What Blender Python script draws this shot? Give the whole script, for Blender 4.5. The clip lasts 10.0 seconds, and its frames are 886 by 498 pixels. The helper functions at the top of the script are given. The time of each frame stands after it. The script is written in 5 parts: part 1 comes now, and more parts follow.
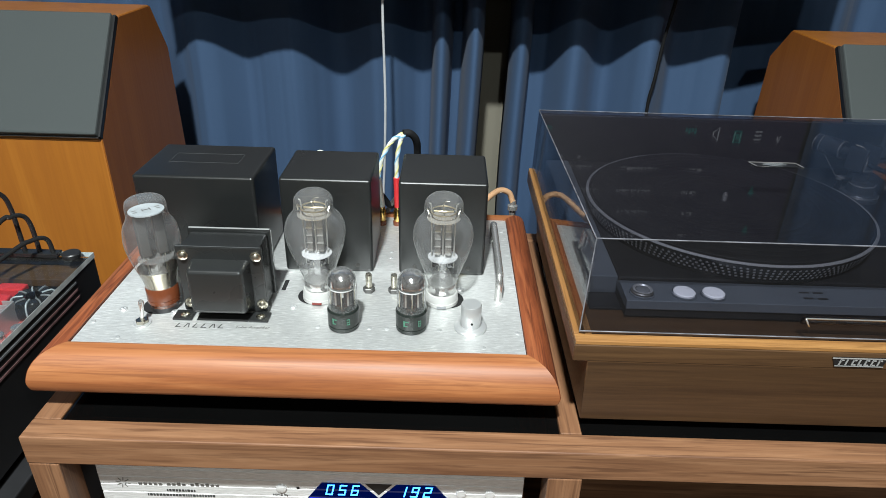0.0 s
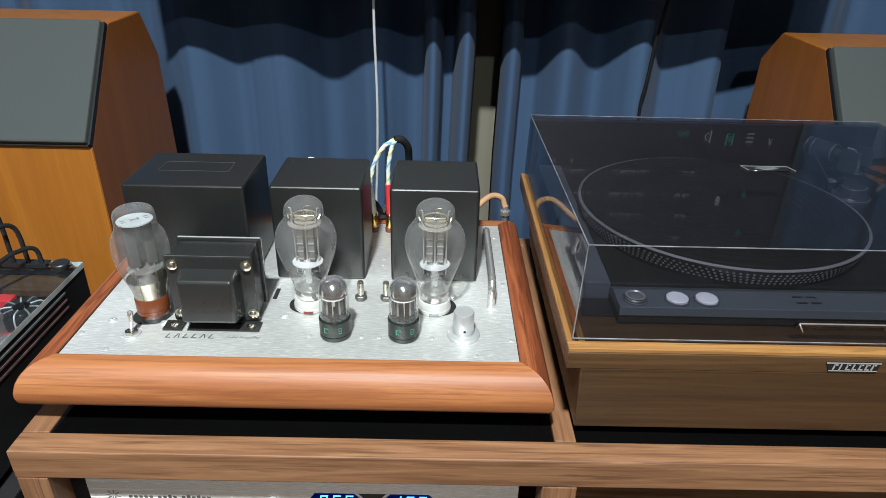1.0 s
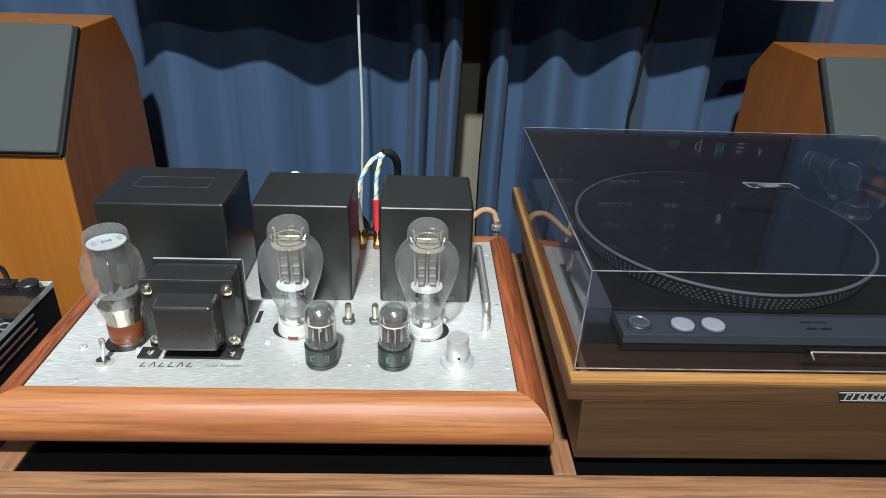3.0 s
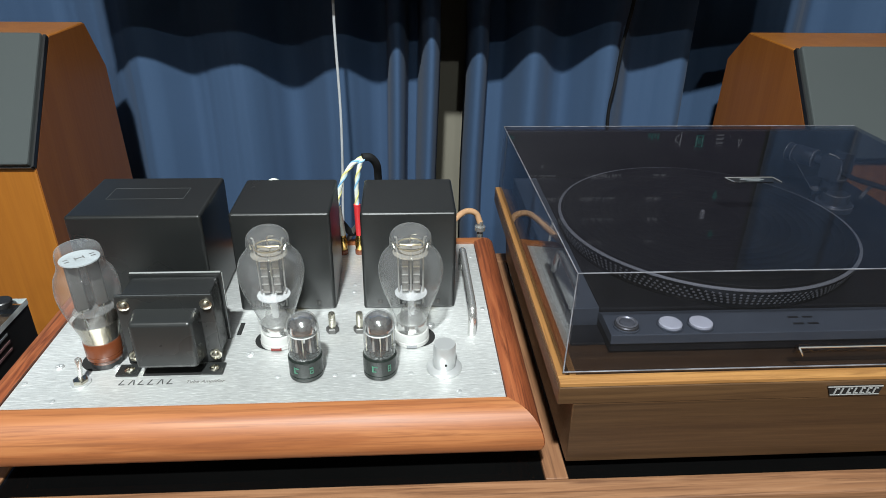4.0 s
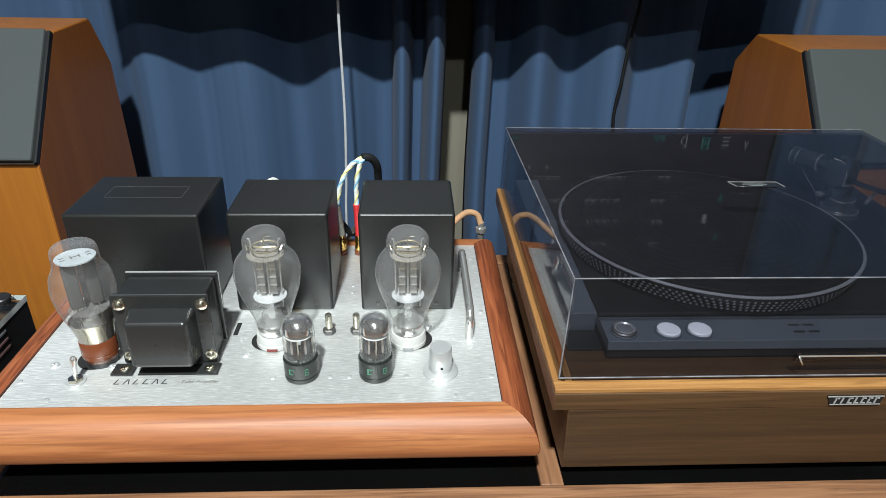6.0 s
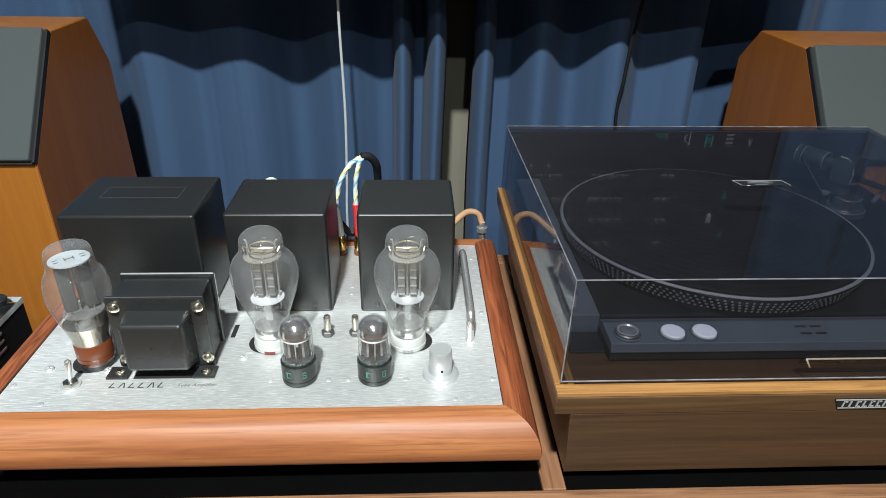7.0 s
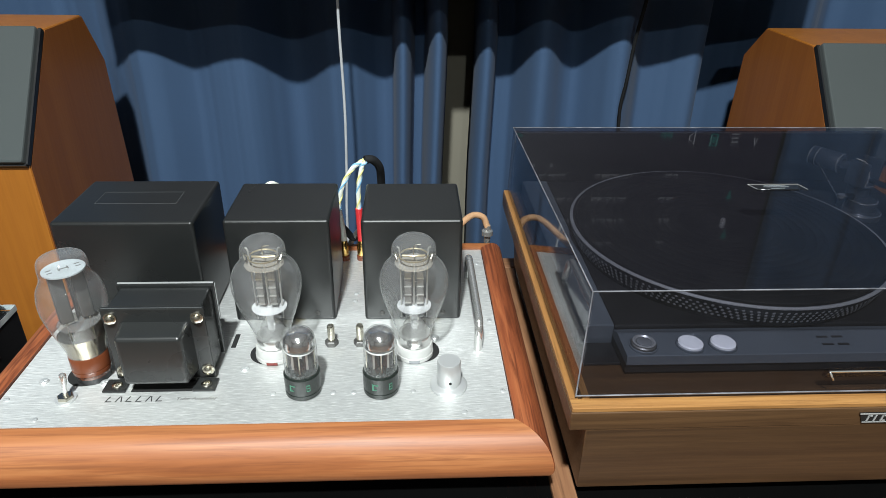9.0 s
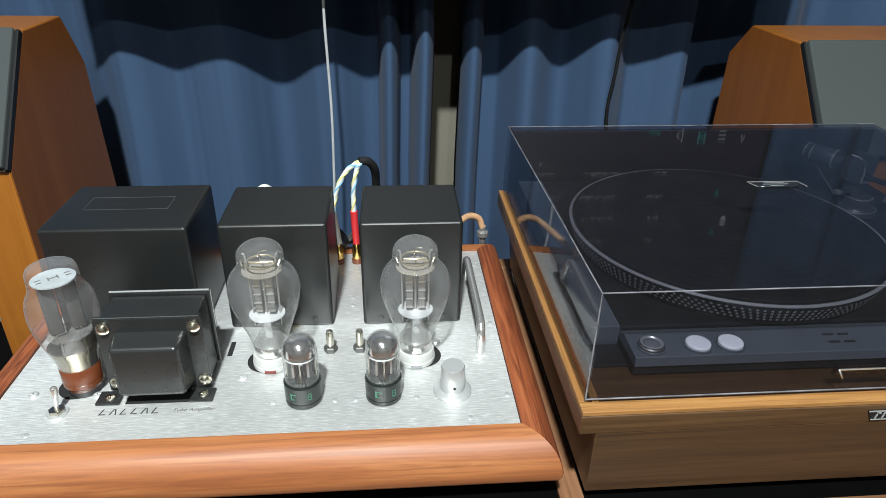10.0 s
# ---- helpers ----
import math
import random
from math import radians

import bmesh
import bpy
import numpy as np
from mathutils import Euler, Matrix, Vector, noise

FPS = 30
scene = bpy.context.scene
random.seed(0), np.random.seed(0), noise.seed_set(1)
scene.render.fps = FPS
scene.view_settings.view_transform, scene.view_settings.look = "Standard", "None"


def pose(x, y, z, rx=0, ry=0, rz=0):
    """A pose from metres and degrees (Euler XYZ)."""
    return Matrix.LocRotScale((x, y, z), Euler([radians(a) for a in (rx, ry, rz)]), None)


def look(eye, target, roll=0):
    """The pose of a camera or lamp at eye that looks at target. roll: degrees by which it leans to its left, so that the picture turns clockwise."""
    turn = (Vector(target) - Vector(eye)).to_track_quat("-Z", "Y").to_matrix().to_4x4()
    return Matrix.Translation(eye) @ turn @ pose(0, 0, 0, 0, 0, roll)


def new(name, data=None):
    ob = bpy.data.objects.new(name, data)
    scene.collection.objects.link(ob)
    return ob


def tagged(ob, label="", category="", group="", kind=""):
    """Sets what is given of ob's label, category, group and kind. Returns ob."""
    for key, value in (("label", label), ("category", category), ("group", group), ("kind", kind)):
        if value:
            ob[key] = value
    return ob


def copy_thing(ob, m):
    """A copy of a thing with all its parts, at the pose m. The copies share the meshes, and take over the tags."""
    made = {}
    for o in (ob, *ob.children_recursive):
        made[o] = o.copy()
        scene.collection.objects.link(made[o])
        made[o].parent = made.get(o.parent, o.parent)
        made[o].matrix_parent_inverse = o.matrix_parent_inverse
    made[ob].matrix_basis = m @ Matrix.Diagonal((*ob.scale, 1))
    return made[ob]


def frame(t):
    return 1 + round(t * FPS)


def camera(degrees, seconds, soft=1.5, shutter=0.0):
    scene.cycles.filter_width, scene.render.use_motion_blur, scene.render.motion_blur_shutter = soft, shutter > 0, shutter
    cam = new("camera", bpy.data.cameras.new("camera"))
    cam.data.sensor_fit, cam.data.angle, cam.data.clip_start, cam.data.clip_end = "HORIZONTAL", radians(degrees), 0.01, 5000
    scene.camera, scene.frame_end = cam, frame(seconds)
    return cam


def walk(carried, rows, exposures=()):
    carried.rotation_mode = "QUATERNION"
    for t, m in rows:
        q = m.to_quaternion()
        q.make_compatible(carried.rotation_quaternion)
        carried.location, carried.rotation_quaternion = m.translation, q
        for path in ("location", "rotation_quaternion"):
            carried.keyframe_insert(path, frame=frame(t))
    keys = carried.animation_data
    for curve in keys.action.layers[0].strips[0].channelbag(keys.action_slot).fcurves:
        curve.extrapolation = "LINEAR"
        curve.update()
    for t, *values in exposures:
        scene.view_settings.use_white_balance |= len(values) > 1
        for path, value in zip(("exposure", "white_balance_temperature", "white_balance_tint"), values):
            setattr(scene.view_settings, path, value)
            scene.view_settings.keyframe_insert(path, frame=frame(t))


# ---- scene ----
# camera and its path
cam = camera(67.5, 10.0, soft=0.55)
PATH = [
    (0, (0.139, -0.518, 1.14), (0.135, 1.248, 0.203), 1.6),
    (0.5, (0.141, -0.517, 1.143), (0.144, 1.254, 0.213), 1.4),
    (1, (0.142, -0.512, 1.142), (0.153, 1.258, 0.213), 1.3),
    (1.5, (0.139, -0.504, 1.144), (0.166, 1.271, 0.223), 1.8),
    (2, (0.136, -0.495, 1.144), (0.178, 1.281, 0.226), 2.0),
    (3.5, (0.131, -0.465, 1.142), (0.218, 1.307, 0.218), 1.5),
    (4, (0.133, -0.461, 1.145), (0.245, 1.307, 0.217), 0.9),
    (4.5, (0.137, -0.463, 1.147), (0.239, 1.306, 0.218), 1.5),
    (5, (0.14, -0.46, 1.147), (0.235, 1.307, 0.215), 1.4),
    (5.5, (0.141, -0.458, 1.147), (0.234, 1.309, 0.214), 1.3),
    (7, (0.145, -0.445, 1.144), (0.229, 1.319, 0.205), 1.0),
    (7.5, (0.146, -0.44, 1.143), (0.229, 1.321, 0.2), 0.7),
    (8, (0.143, -0.437, 1.143), (0.226, 1.323, 0.196), 0.9),
    (8.5, (0.141, -0.428, 1.144), (0.227, 1.332, 0.197), 0.9),
    (9, (0.136, -0.422, 1.143), (0.229, 1.336, 0.196), 1.0),
    (9.5, (0.128, -0.418, 1.143), (0.226, 1.339, 0.193), 0.9),
    (10, (0.119, -0.41, 1.14), (0.267, 1.345, 0.192), 1.0),
]
walk(cam, [(t, look(eye, target, roll)) for t, eye, target, roll in PATH])

# ---- light ----
scene.view_settings.exposure = 0.0
world = bpy.data.worlds.new("world")
scene.world = world
world.use_nodes = True
world.node_tree.nodes["Background"].inputs["Color"].default_value = (0.75, 0.85, 1.0, 1)
world.node_tree.nodes["Background"].inputs["Strength"].default_value = 0.006
CEIL = 2.76
LAMPS = [((-0.06, -1.16), 158.0, 0.13), ((0.35, -2.45), 35.0, 0.14)]


def lamp_light(x, y, watts, size):
    data = bpy.data.lights.new("downlight_lamp", "AREA")
    data.shape, data.size, data.energy, data.color = "DISK", size, watts, (0.93, 1.0, 1.0)
    ob = new("downlight_lamp", data)
    ob.location = (x, y, CEIL - 0.03)
    return ob


for (lx, ly), watts, size in LAMPS:
    lamp_light(lx, ly, watts, size)


# ---- materials ----
def nodes_of(name):
    m = bpy.data.materials.new(name)
    m.use_nodes = True
    nt = m.node_tree
    return m, nt, nt.nodes["Principled BSDF"]


def link(nt, a, b):
    nt.links.new(a, b)


def coords(nt, scale, kind="Object"):
    tc = nt.nodes.new("ShaderNodeTexCoord")
    mp = nt.nodes.new("ShaderNodeMapping")
    mp.inputs["Scale"].default_value = scale
    link(nt, tc.outputs[kind], mp.inputs["Vector"])
    return mp.outputs["Vector"]


def noise_tex(nt, vec, scale, detail=4.0, rough=0.55, distortion=0.0):
    n = nt.nodes.new("ShaderNodeTexNoise")
    n.inputs["Scale"].default_value = scale
    n.inputs["Detail"].default_value = detail
    n.inputs["Roughness"].default_value = rough
    n.inputs["Distortion"].default_value = distortion
    link(nt, vec, n.inputs["Vector"])
    return n.outputs["Fac"]


def ramp(nt, fac, stops):
    r = nt.nodes.new("ShaderNodeValToRGB")
    while len(r.color_ramp.elements) < len(stops):
        r.color_ramp.elements.new(0.5)
    for e, (p, c) in zip(r.color_ramp.elements, stops):
        e.position, e.color = p, (*c, 1)
    link(nt, fac, r.inputs["Fac"])
    return r.outputs["Color"]


def mix_col(nt, fac, a, b, mode="MIX"):
    m = nt.nodes.new("ShaderNodeMix")
    m.data_type, m.blend_type = "RGBA", mode
    if isinstance(fac, float):
        m.inputs["Factor"].default_value = fac
    else:
        link(nt, fac, m.inputs["Factor"])
    for sock, v in ((m.inputs[6], a), (m.inputs[7], b)):
        if isinstance(v, tuple):
            sock.default_value = (*v, 1)
        else:
            link(nt, v, sock)
    return m.outputs[2]


def remap(nt, fac, lo, hi):
    m = nt.nodes.new("ShaderNodeMapRange")
    m.inputs["To Min"].default_value, m.inputs["To Max"].default_value = lo, hi
    link(nt, fac, m.inputs["Value"])
    return m.outputs["Result"]


def bump(nt, p, fac, strength, dist=0.001):
    b = nt.nodes.new("ShaderNodeBump")
    b.inputs["Strength"].default_value, b.inputs["Distance"].default_value = strength, dist
    link(nt, fac, b.inputs["Height"])
    link(nt, b.outputs["Normal"], p.inputs["Normal"])


def plain(name, col, rough=0.5, metal=0.0, vary=0.12, scale=60.0, relief=0.05, coat=0.0, spec=0.5):
    """Paint, plastic or metal with a little unevenness at two scales."""
    m, nt, p = nodes_of(name)
    v = coords(nt, (1, 1, 1))
    fine = noise_tex(nt, v, scale * 8, 3)
    broad = noise_tex(nt, v, scale * 0.3, 4)
    lo = tuple(c * (1 - vary) for c in col)
    hi = tuple(min(1, c * (1 + vary)) for c in col)
    link(nt, ramp(nt, broad, [(0.3, lo), (0.7, hi)]), p.inputs["Base Color"])
    link(nt, remap(nt, broad, max(0.02, rough - 0.08), min(1, rough + 0.08)), p.inputs["Roughness"])
    p.inputs["Metallic"].default_value = metal
    p.inputs["Coat Weight"].default_value = coat
    p.inputs["Specular IOR Level"].default_value = spec
    if relief:
        bump(nt, p, fine, relief, 0.0004)
    return m


def wood(name, dark, mid, light, along="x", grain=1.0, rough=0.38, coat=0.0, fleck=0.35, veins=1.0):
    """Timber with long grain, growth bands and pores along one axis."""
    m, nt, p = nodes_of(name)
    k = {"x": (1.2, 22, 22), "y": (22, 1.2, 22), "z": (22, 22, 1.2)}[along]
    f = {"x": (8, 420, 420), "y": (420, 8, 420), "z": (420, 420, 8)}[along]
    band = noise_tex(nt, coords(nt, tuple(c * grain for c in k)), 2.0, 5, 0.6, 1.2)
    pores = noise_tex(nt, coords(nt, f), 1.0, 3, 0.6)
    q = {"x": (9, 240, 240), "y": (240, 9, 240), "z": (240, 240, 9)}[along]
    streak = noise_tex(nt, coords(nt, q), 1.0, 4, 0.65, 0.6)
    broad = noise_tex(nt, coords(nt, (3, 3, 3)), 2.0, 2)
    col = ramp(nt, band, [(0.28, dark), (0.5, mid), (0.72, light)])
    lines = ramp(nt, streak, [(0.34, (veins, veins, veins)), (0.52, (0.12 * veins,) * 3), (0.7, (0, 0, 0))])
    col = mix_col(nt, lines, col, tuple(c * 0.7 for c in dark))
    col = mix_col(nt, remap(nt, pores, 0.0, fleck), col, dark)
    col = mix_col(nt, remap(nt, broad, 0.0, 0.3), col, mid)
    link(nt, col, p.inputs["Base Color"])
    link(nt, remap(nt, pores, rough - 0.06, rough + 0.14), p.inputs["Roughness"])
    p.inputs["Coat Weight"].default_value = coat
    p.inputs["Coat Roughness"].default_value = 0.2
    bump(nt, p, pores, 0.12, 0.0004)
    return m


def brushed(name, col, rough=0.4, metal=0.85, scratch=0.55):
    """Aluminium with fine lines brushed along x."""
    m, nt, p = nodes_of(name)
    lines = noise_tex(nt, coords(nt, (85, 1500, 1500)), 1.0, 3, 0.65)
    streak = noise_tex(nt, coords(nt, (70, 800, 800)), 1.0, 3, 0.6)
    fleck = noise_tex(nt, coords(nt, (95, 1000, 1000)), 1.0, 2, 0.5)
    broad = noise_tex(nt, coords(nt, (9, 9, 9)), 1.0, 3)
    c = mix_col(nt, remap(nt, lines, -0.4, 1.4), tuple(v * 0.60 for v in col), tuple(min(1, v * 1.22) for v in col))
    c = mix_col(nt, remap(nt, broad, 0.0, 0.25), c, tuple(v * 0.85 for v in col))
    bright = ramp(nt, fleck, [(0.56, (0, 0, 0)), (0.68, (scratch,) * 3)])
    c = mix_col(nt, bright, c, tuple(min(1, v * 1.45) for v in col))
    dull = ramp(nt, fleck, [(0.30, (scratch * 0.8,) * 3), (0.42, (0, 0, 0))])
    c = mix_col(nt, dull, c, tuple(v * 0.62 for v in col))
    link(nt, c, p.inputs["Base Color"])
    link(nt, remap(nt, streak, rough - 0.18, rough + 0.18), p.inputs["Roughness"])
    p.inputs["Metallic"].default_value = metal
    p.inputs["Anisotropic"].default_value = 0.6
    bump(nt, p, streak, 0.55, 0.0006)
    return m


def clear(name, tint, gloss=0.03, ior=1.5, haze=0.0, rim=0.0):
    """Clear or smoked sheet: light passes with a tint, the surface mirrors by Fresnel."""
    m, nt, p = nodes_of(name)
    nt.nodes.remove(p)
    out = nt.nodes["Material Output"]
    tr = nt.nodes.new("ShaderNodeBsdfTransparent")
    tr.inputs["Color"].default_value = (*tint, 1)
    gl = nt.nodes.new("ShaderNodeBsdfGlossy")
    gl.inputs["Roughness"].default_value = gloss
    lw = nt.nodes.new("ShaderNodeLayerWeight")
    lw.inputs["Blend"].default_value = 0.5
    pw = nt.nodes.new("ShaderNodeMath")
    pw.operation = "POWER"
    link(nt, lw.outputs["Facing"], pw.inputs[0])
    pw.inputs[1].default_value = 5.0
    f0 = ((ior - 1) / (ior + 1)) ** 2
    mx = nt.nodes.new("ShaderNodeMixShader")
    link(nt, remap(nt, pw.outputs["Value"], f0, 1.0), mx.inputs["Fac"])
    link(nt, tr.outputs["BSDF"], mx.inputs[1])
    link(nt, gl.outputs["BSDF"], mx.inputs[2])
    last = mx.outputs["Shader"]
    if haze:
        df = nt.nodes.new("ShaderNodeBsdfDiffuse")
        df.inputs["Color"].default_value = (0.8, 0.8, 0.82, 1)
        spots = noise_tex(nt, coords(nt, (1, 1, 1)), 28, 5, 0.65)
        hz = nt.nodes.new("ShaderNodeMixShader")
        link(nt, remap(nt, spots, 0.0, haze * 2), hz.inputs["Fac"])
        link(nt, last, hz.inputs[1])
        link(nt, df.outputs["BSDF"], hz.inputs[2])
        last = hz.outputs["Shader"]
    if rim:
        # the wall is seen edge-on towards the outline, and is paler there
        df = nt.nodes.new("ShaderNodeBsdfGlossy")
        df.inputs["Roughness"].default_value = 0.6
        df.inputs["Color"].default_value = (0.85, 0.87, 0.86, 1)
        p3 = nt.nodes.new("ShaderNodeMath")
        p3.operation = "POWER"
        link(nt, lw.outputs["Facing"], p3.inputs[0])
        p3.inputs[1].default_value = 3.0
        hz = nt.nodes.new("ShaderNodeMixShader")
        link(nt, remap(nt, p3.outputs["Value"], 0.0, rim), hz.inputs["Fac"])
        link(nt, last, hz.inputs[1])
        link(nt, df.outputs["BSDF"], hz.inputs[2])
        last = hz.outputs["Shader"]
    link(nt, last, out.inputs["Surface"])
    return m


def glow(name, col, strength):
    m, nt, p = nodes_of(name)
    p.inputs["Base Color"].default_value = (0.01, 0.01, 0.01, 1)
    p.inputs["Emission Color"].default_value = (*col, 1)
    p.inputs["Emission Strength"].default_value = strength
    return m


def cloth(name, col, weave=900.0, sheen=0.3, rough=0.85):
    m, nt, p = nodes_of(name)
    v = coords(nt, (1, 1, 1))
    w = noise_tex(nt, coords(nt, (weave, weave, weave * 0.6)), 1.0, 2)
    broad = noise_tex(nt, v, 7, 4)
    c = mix_col(nt, w, tuple(x * 0.75 for x in col), tuple(min(1, x * 1.25) for x in col))
    c = mix_col(nt, remap(nt, broad, 0.0, 0.35), c, tuple(x * 0.8 for x in col))
    link(nt, c, p.inputs["Base Color"])
    p.inputs["Roughness"].default_value = rough
    p.inputs["Sheen Weight"].default_value = sheen
    bump(nt, p, w, 0.25, 0.0006)
    return m


CHERRY = ((0.165, 0.048, 0.015), (0.29, 0.098, 0.031), (0.43, 0.180, 0.066))
cherry_x = wood("cherry_grain_x", *CHERRY, "x", 1.2, 0.50, 0.0, 0.36, 0.7)
# side rails: stronger red grain, and a darker tone that paints their shade
cherry_y_shaded = wood("cherry_grain_y_shaded", (0.10, 0.022, 0.008), (0.27, 0.072, 0.024), (0.40, 0.135, 0.048), "y", 2.2, 0.50, 0.0, 0.55, 1.4)
WALNUT = ((0.042, 0.0195, 0.0080), (0.076, 0.0385, 0.0155), (0.115, 0.0600, 0.0250))
walnut_x = wood("walnut_grain_x", *WALNUT, "x", 1.6, 0.40, 0.1, 0.45, 0.55)
RACK = ((0.12, 0.052, 0.025), (0.225, 0.108, 0.052), (0.345, 0.185, 0.098))
rack_x = wood("rack_wood_x", *RACK, "x", 1.9, 0.46, 0.0, 0.5, 1.0)
rack_y = wood("rack_wood_y", *RACK, "y", 1.9, 0.46, 0.0, 0.5, 1.0)
rack_z = wood("rack_wood_z", *RACK, "z", 1.9, 0.46, 0.0, 0.5, 1.0)
OAK = ((0.19, 0.085, 0.025), (0.30, 0.145, 0.045), (0.41, 0.215, 0.072))
oak_x = wood("light_edge_x", *OAK, "x", 1.0, 0.36, 0.2)
oak_y = wood("light_edge_y", *OAK, "y", 1.0, 0.36, 0.2)
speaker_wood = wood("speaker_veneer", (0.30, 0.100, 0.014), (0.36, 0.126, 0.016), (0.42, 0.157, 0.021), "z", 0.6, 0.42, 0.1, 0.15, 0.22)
# redder cut of the veneer, with the sides' shade darkened into its colour
speaker_side_shaded = wood("shaded_side_veneer", (0.245, 0.075, 0.013), (0.30, 0.097, 0.017), (0.35, 0.120, 0.022), "z", 0.6, 0.42, 0.1, 0.25, 0.3)
plate_metal = brushed("brushed_aluminium", (0.665, 0.675, 0.665), 0.42, 0.6)
panel_metal = brushed("brushed_silver_panel", (0.86, 0.85, 0.82), 0.4, 0.35, 0.12)
knob_metal = plain("satin_aluminium", (0.56, 0.57, 0.57), 0.34, 0.6, 0.05, 40, 0.05)
chrome = plain("chrome", (0.78, 0.78, 0.76), 0.17, 0.85, 0.06, 30, 0.0)
nickel = plain("nickel", (0.60, 0.57, 0.48), 0.28, 1.0, 0.15, 90, 0.05)
gold = plain("gold_plating", (0.62, 0.40, 0.13), 0.26, 1.0, 0.1, 60, 0.0)
black_paint = plain("black_satin_paint", (0.012, 0.0128, 0.0128), 0.30, 0.0, 0.15, 30, 0.03)
black_gloss = plain("black_gloss_paint", (0.013, 0.0135, 0.014), 0.15, 0.0, 0.2, 30, 0.06)
choke_lacquer = plain("black_choke_lacquer", (0.017, 0.018, 0.018), 0.27, 0.0, 0.2, 30, 0.03)
black_plastic = plain("black_plastic", (0.014, 0.014, 0.015), 0.42, 0.0, 0.2, 60, 0.08)
black_rubber = plain("black_rubber", (0.010, 0.0105, 0.0115), 0.75, 0.0, 0.2, 60, 0.1, 0.0, 0.2)
slot_pink = plain("dull_pink_slot", (0.15, 0.085, 0.085), 0.5, 0.0, 0.4, 200, 0.0)
pale_gold = plain("pale_gold_getter", (0.50, 0.42, 0.28), 0.3, 0.8, 0.2, 120, 0.0)
base_black = plain("glossy_green_black_base", (0.012, 0.016, 0.014), 0.2, 0.0, 0.2, 60, 0.03)
mica_veil = clear("milky_mica", (0.80, 0.81, 0.82), 0.2, 1.6, 0.33)
gold_veil = clear("golden_mica", (0.80, 0.72, 0.55), 0.12, 1.7, 0.16)
scribe_grey = plain("scribed_grey", (0.075, 0.08, 0.082), 0.4, 0.2, 0.1, 60, 0.0)
dark_red = plain("dark_red_mark", (0.16, 0.02, 0.015), 0.5, 0.0, 0.1, 60, 0.0)
glass_mica = clear("thin_mica", (0.72, 0.70, 0.66), 0.15, 1.6, 0.10)
pale_glass = clear("pale_glass_stem", (0.86, 0.86, 0.84), 0.1, 1.6, 0.15)
disc_grey = plain("grey_mica_disc", (0.36, 0.39, 0.41), 0.35, 0.0, 0.15, 200, 0.05)
dot_grey = plain("pale_strobe_dot", (0.30, 0.30, 0.295), 0.4, 0.3, 0.1, 60, 0.0)
rung_grey = plain("pale_anode_rung", (0.34, 0.335, 0.32), 0.4, 0.5, 0.2, 120, 0.0)
button_white = plain("silvery_button", (0.92, 0.93, 0.94), 0.4, 0.0, 0.04, 60, 0.0)
# near-black colour that stands for the shade inside holes and openings
hole_shade = plain("painted_hole_shade", (0.006, 0.006, 0.006), 0.8, 0.0, 0.2, 60, 0.0)
slate = plain("slate_grey_deck_paint", (0.165, 0.19, 0.215), 0.45, 0.45, 0.1, 40, 0.08)
ceramic = plain("white_ceramic", (0.42, 0.42, 0.405), 0.3, 0.0, 0.04, 60, 0.03)
mica = plain("pale_mica", (0.62, 0.64, 0.63), 0.35, 0.0, 0.1, 120, 0.05)
anode = plain("grey_anode", (0.22, 0.215, 0.205), 0.4, 0.6, 0.25, 120, 0.1)
rect_plate = plain("dark_carbonised_plate", (0.075, 0.073, 0.070), 0.42, 0.4, 0.25, 120, 0.1)
bakelite = plain("brown_bakelite", (0.13, 0.036, 0.014), 0.25, 0.0, 0.12, 60, 0.03)
getter = plain("silver_getter_mirror", (0.80, 0.81, 0.82), 0.15, 1.0, 0.25, 110, 0.0)
getter_brown = plain("smoky_getter_mirror", (0.34, 0.30, 0.23), 0.18, 1.0, 0.4, 90, 0.0)
bulb_glass = clear("tube_glass", (0.985, 0.99, 0.985), 0.02, 1.55, 0.05, 0.42)
# its haze is pale diffuse that lifts the darks in place of reflected sheen
smoke = clear("smoked_acrylic", (0.68, 0.68, 0.715), 0.012, 1.50, 0.0026)
acrylic = clear("clear_acrylic", (0.93, 0.95, 0.95), 0.03, 1.45, 0.004)
acrylic_edge = plain("sawn_acrylic_edge", (0.50, 0.53, 0.53), 0.4, 0.0, 0.35, 120, 0.2)
black_glass = plain("black_glass", (0.002, 0.002, 0.002), 0.03, 0.0, 0.3, 12, 0.0)
ink = plain("black_print", (0.03, 0.03, 0.03), 0.5, 0.0, 0.1, 60, 0.0)
white_print = plain("pale_print", (0.65, 0.62, 0.56), 0.5, 0.0, 0.1, 60, 0.0)
green_print = plain("green_print", (0.05, 0.17, 0.11), 0.5, 0.0, 0.1, 60, 0.0)
grille_cloth = cloth("grey_grille_cloth", (0.056, 0.066, 0.066), 1400, 0.05)
curtain_cloth = cloth("blue_curtain_cloth", (0.046, 0.092, 0.180), 800, 0.05)
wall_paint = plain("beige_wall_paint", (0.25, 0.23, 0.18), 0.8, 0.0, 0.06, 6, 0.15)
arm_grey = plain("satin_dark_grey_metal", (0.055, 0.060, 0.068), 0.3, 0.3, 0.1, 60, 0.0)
# assumed dark colour for walls out of view, to cut bounce and reflections
unseen_wall_paint = plain("bounce_dimming_paint", (0.11, 0.10, 0.088), 0.8, 0.0, 0.08, 6, 0.15)
# the ceiling is out of view, kept pale to bounce fill light down
ceiling_paint = plain("white_ceiling_paint", (0.66, 0.66, 0.65), 0.85, 0.0, 0.04, 6, 0.1)
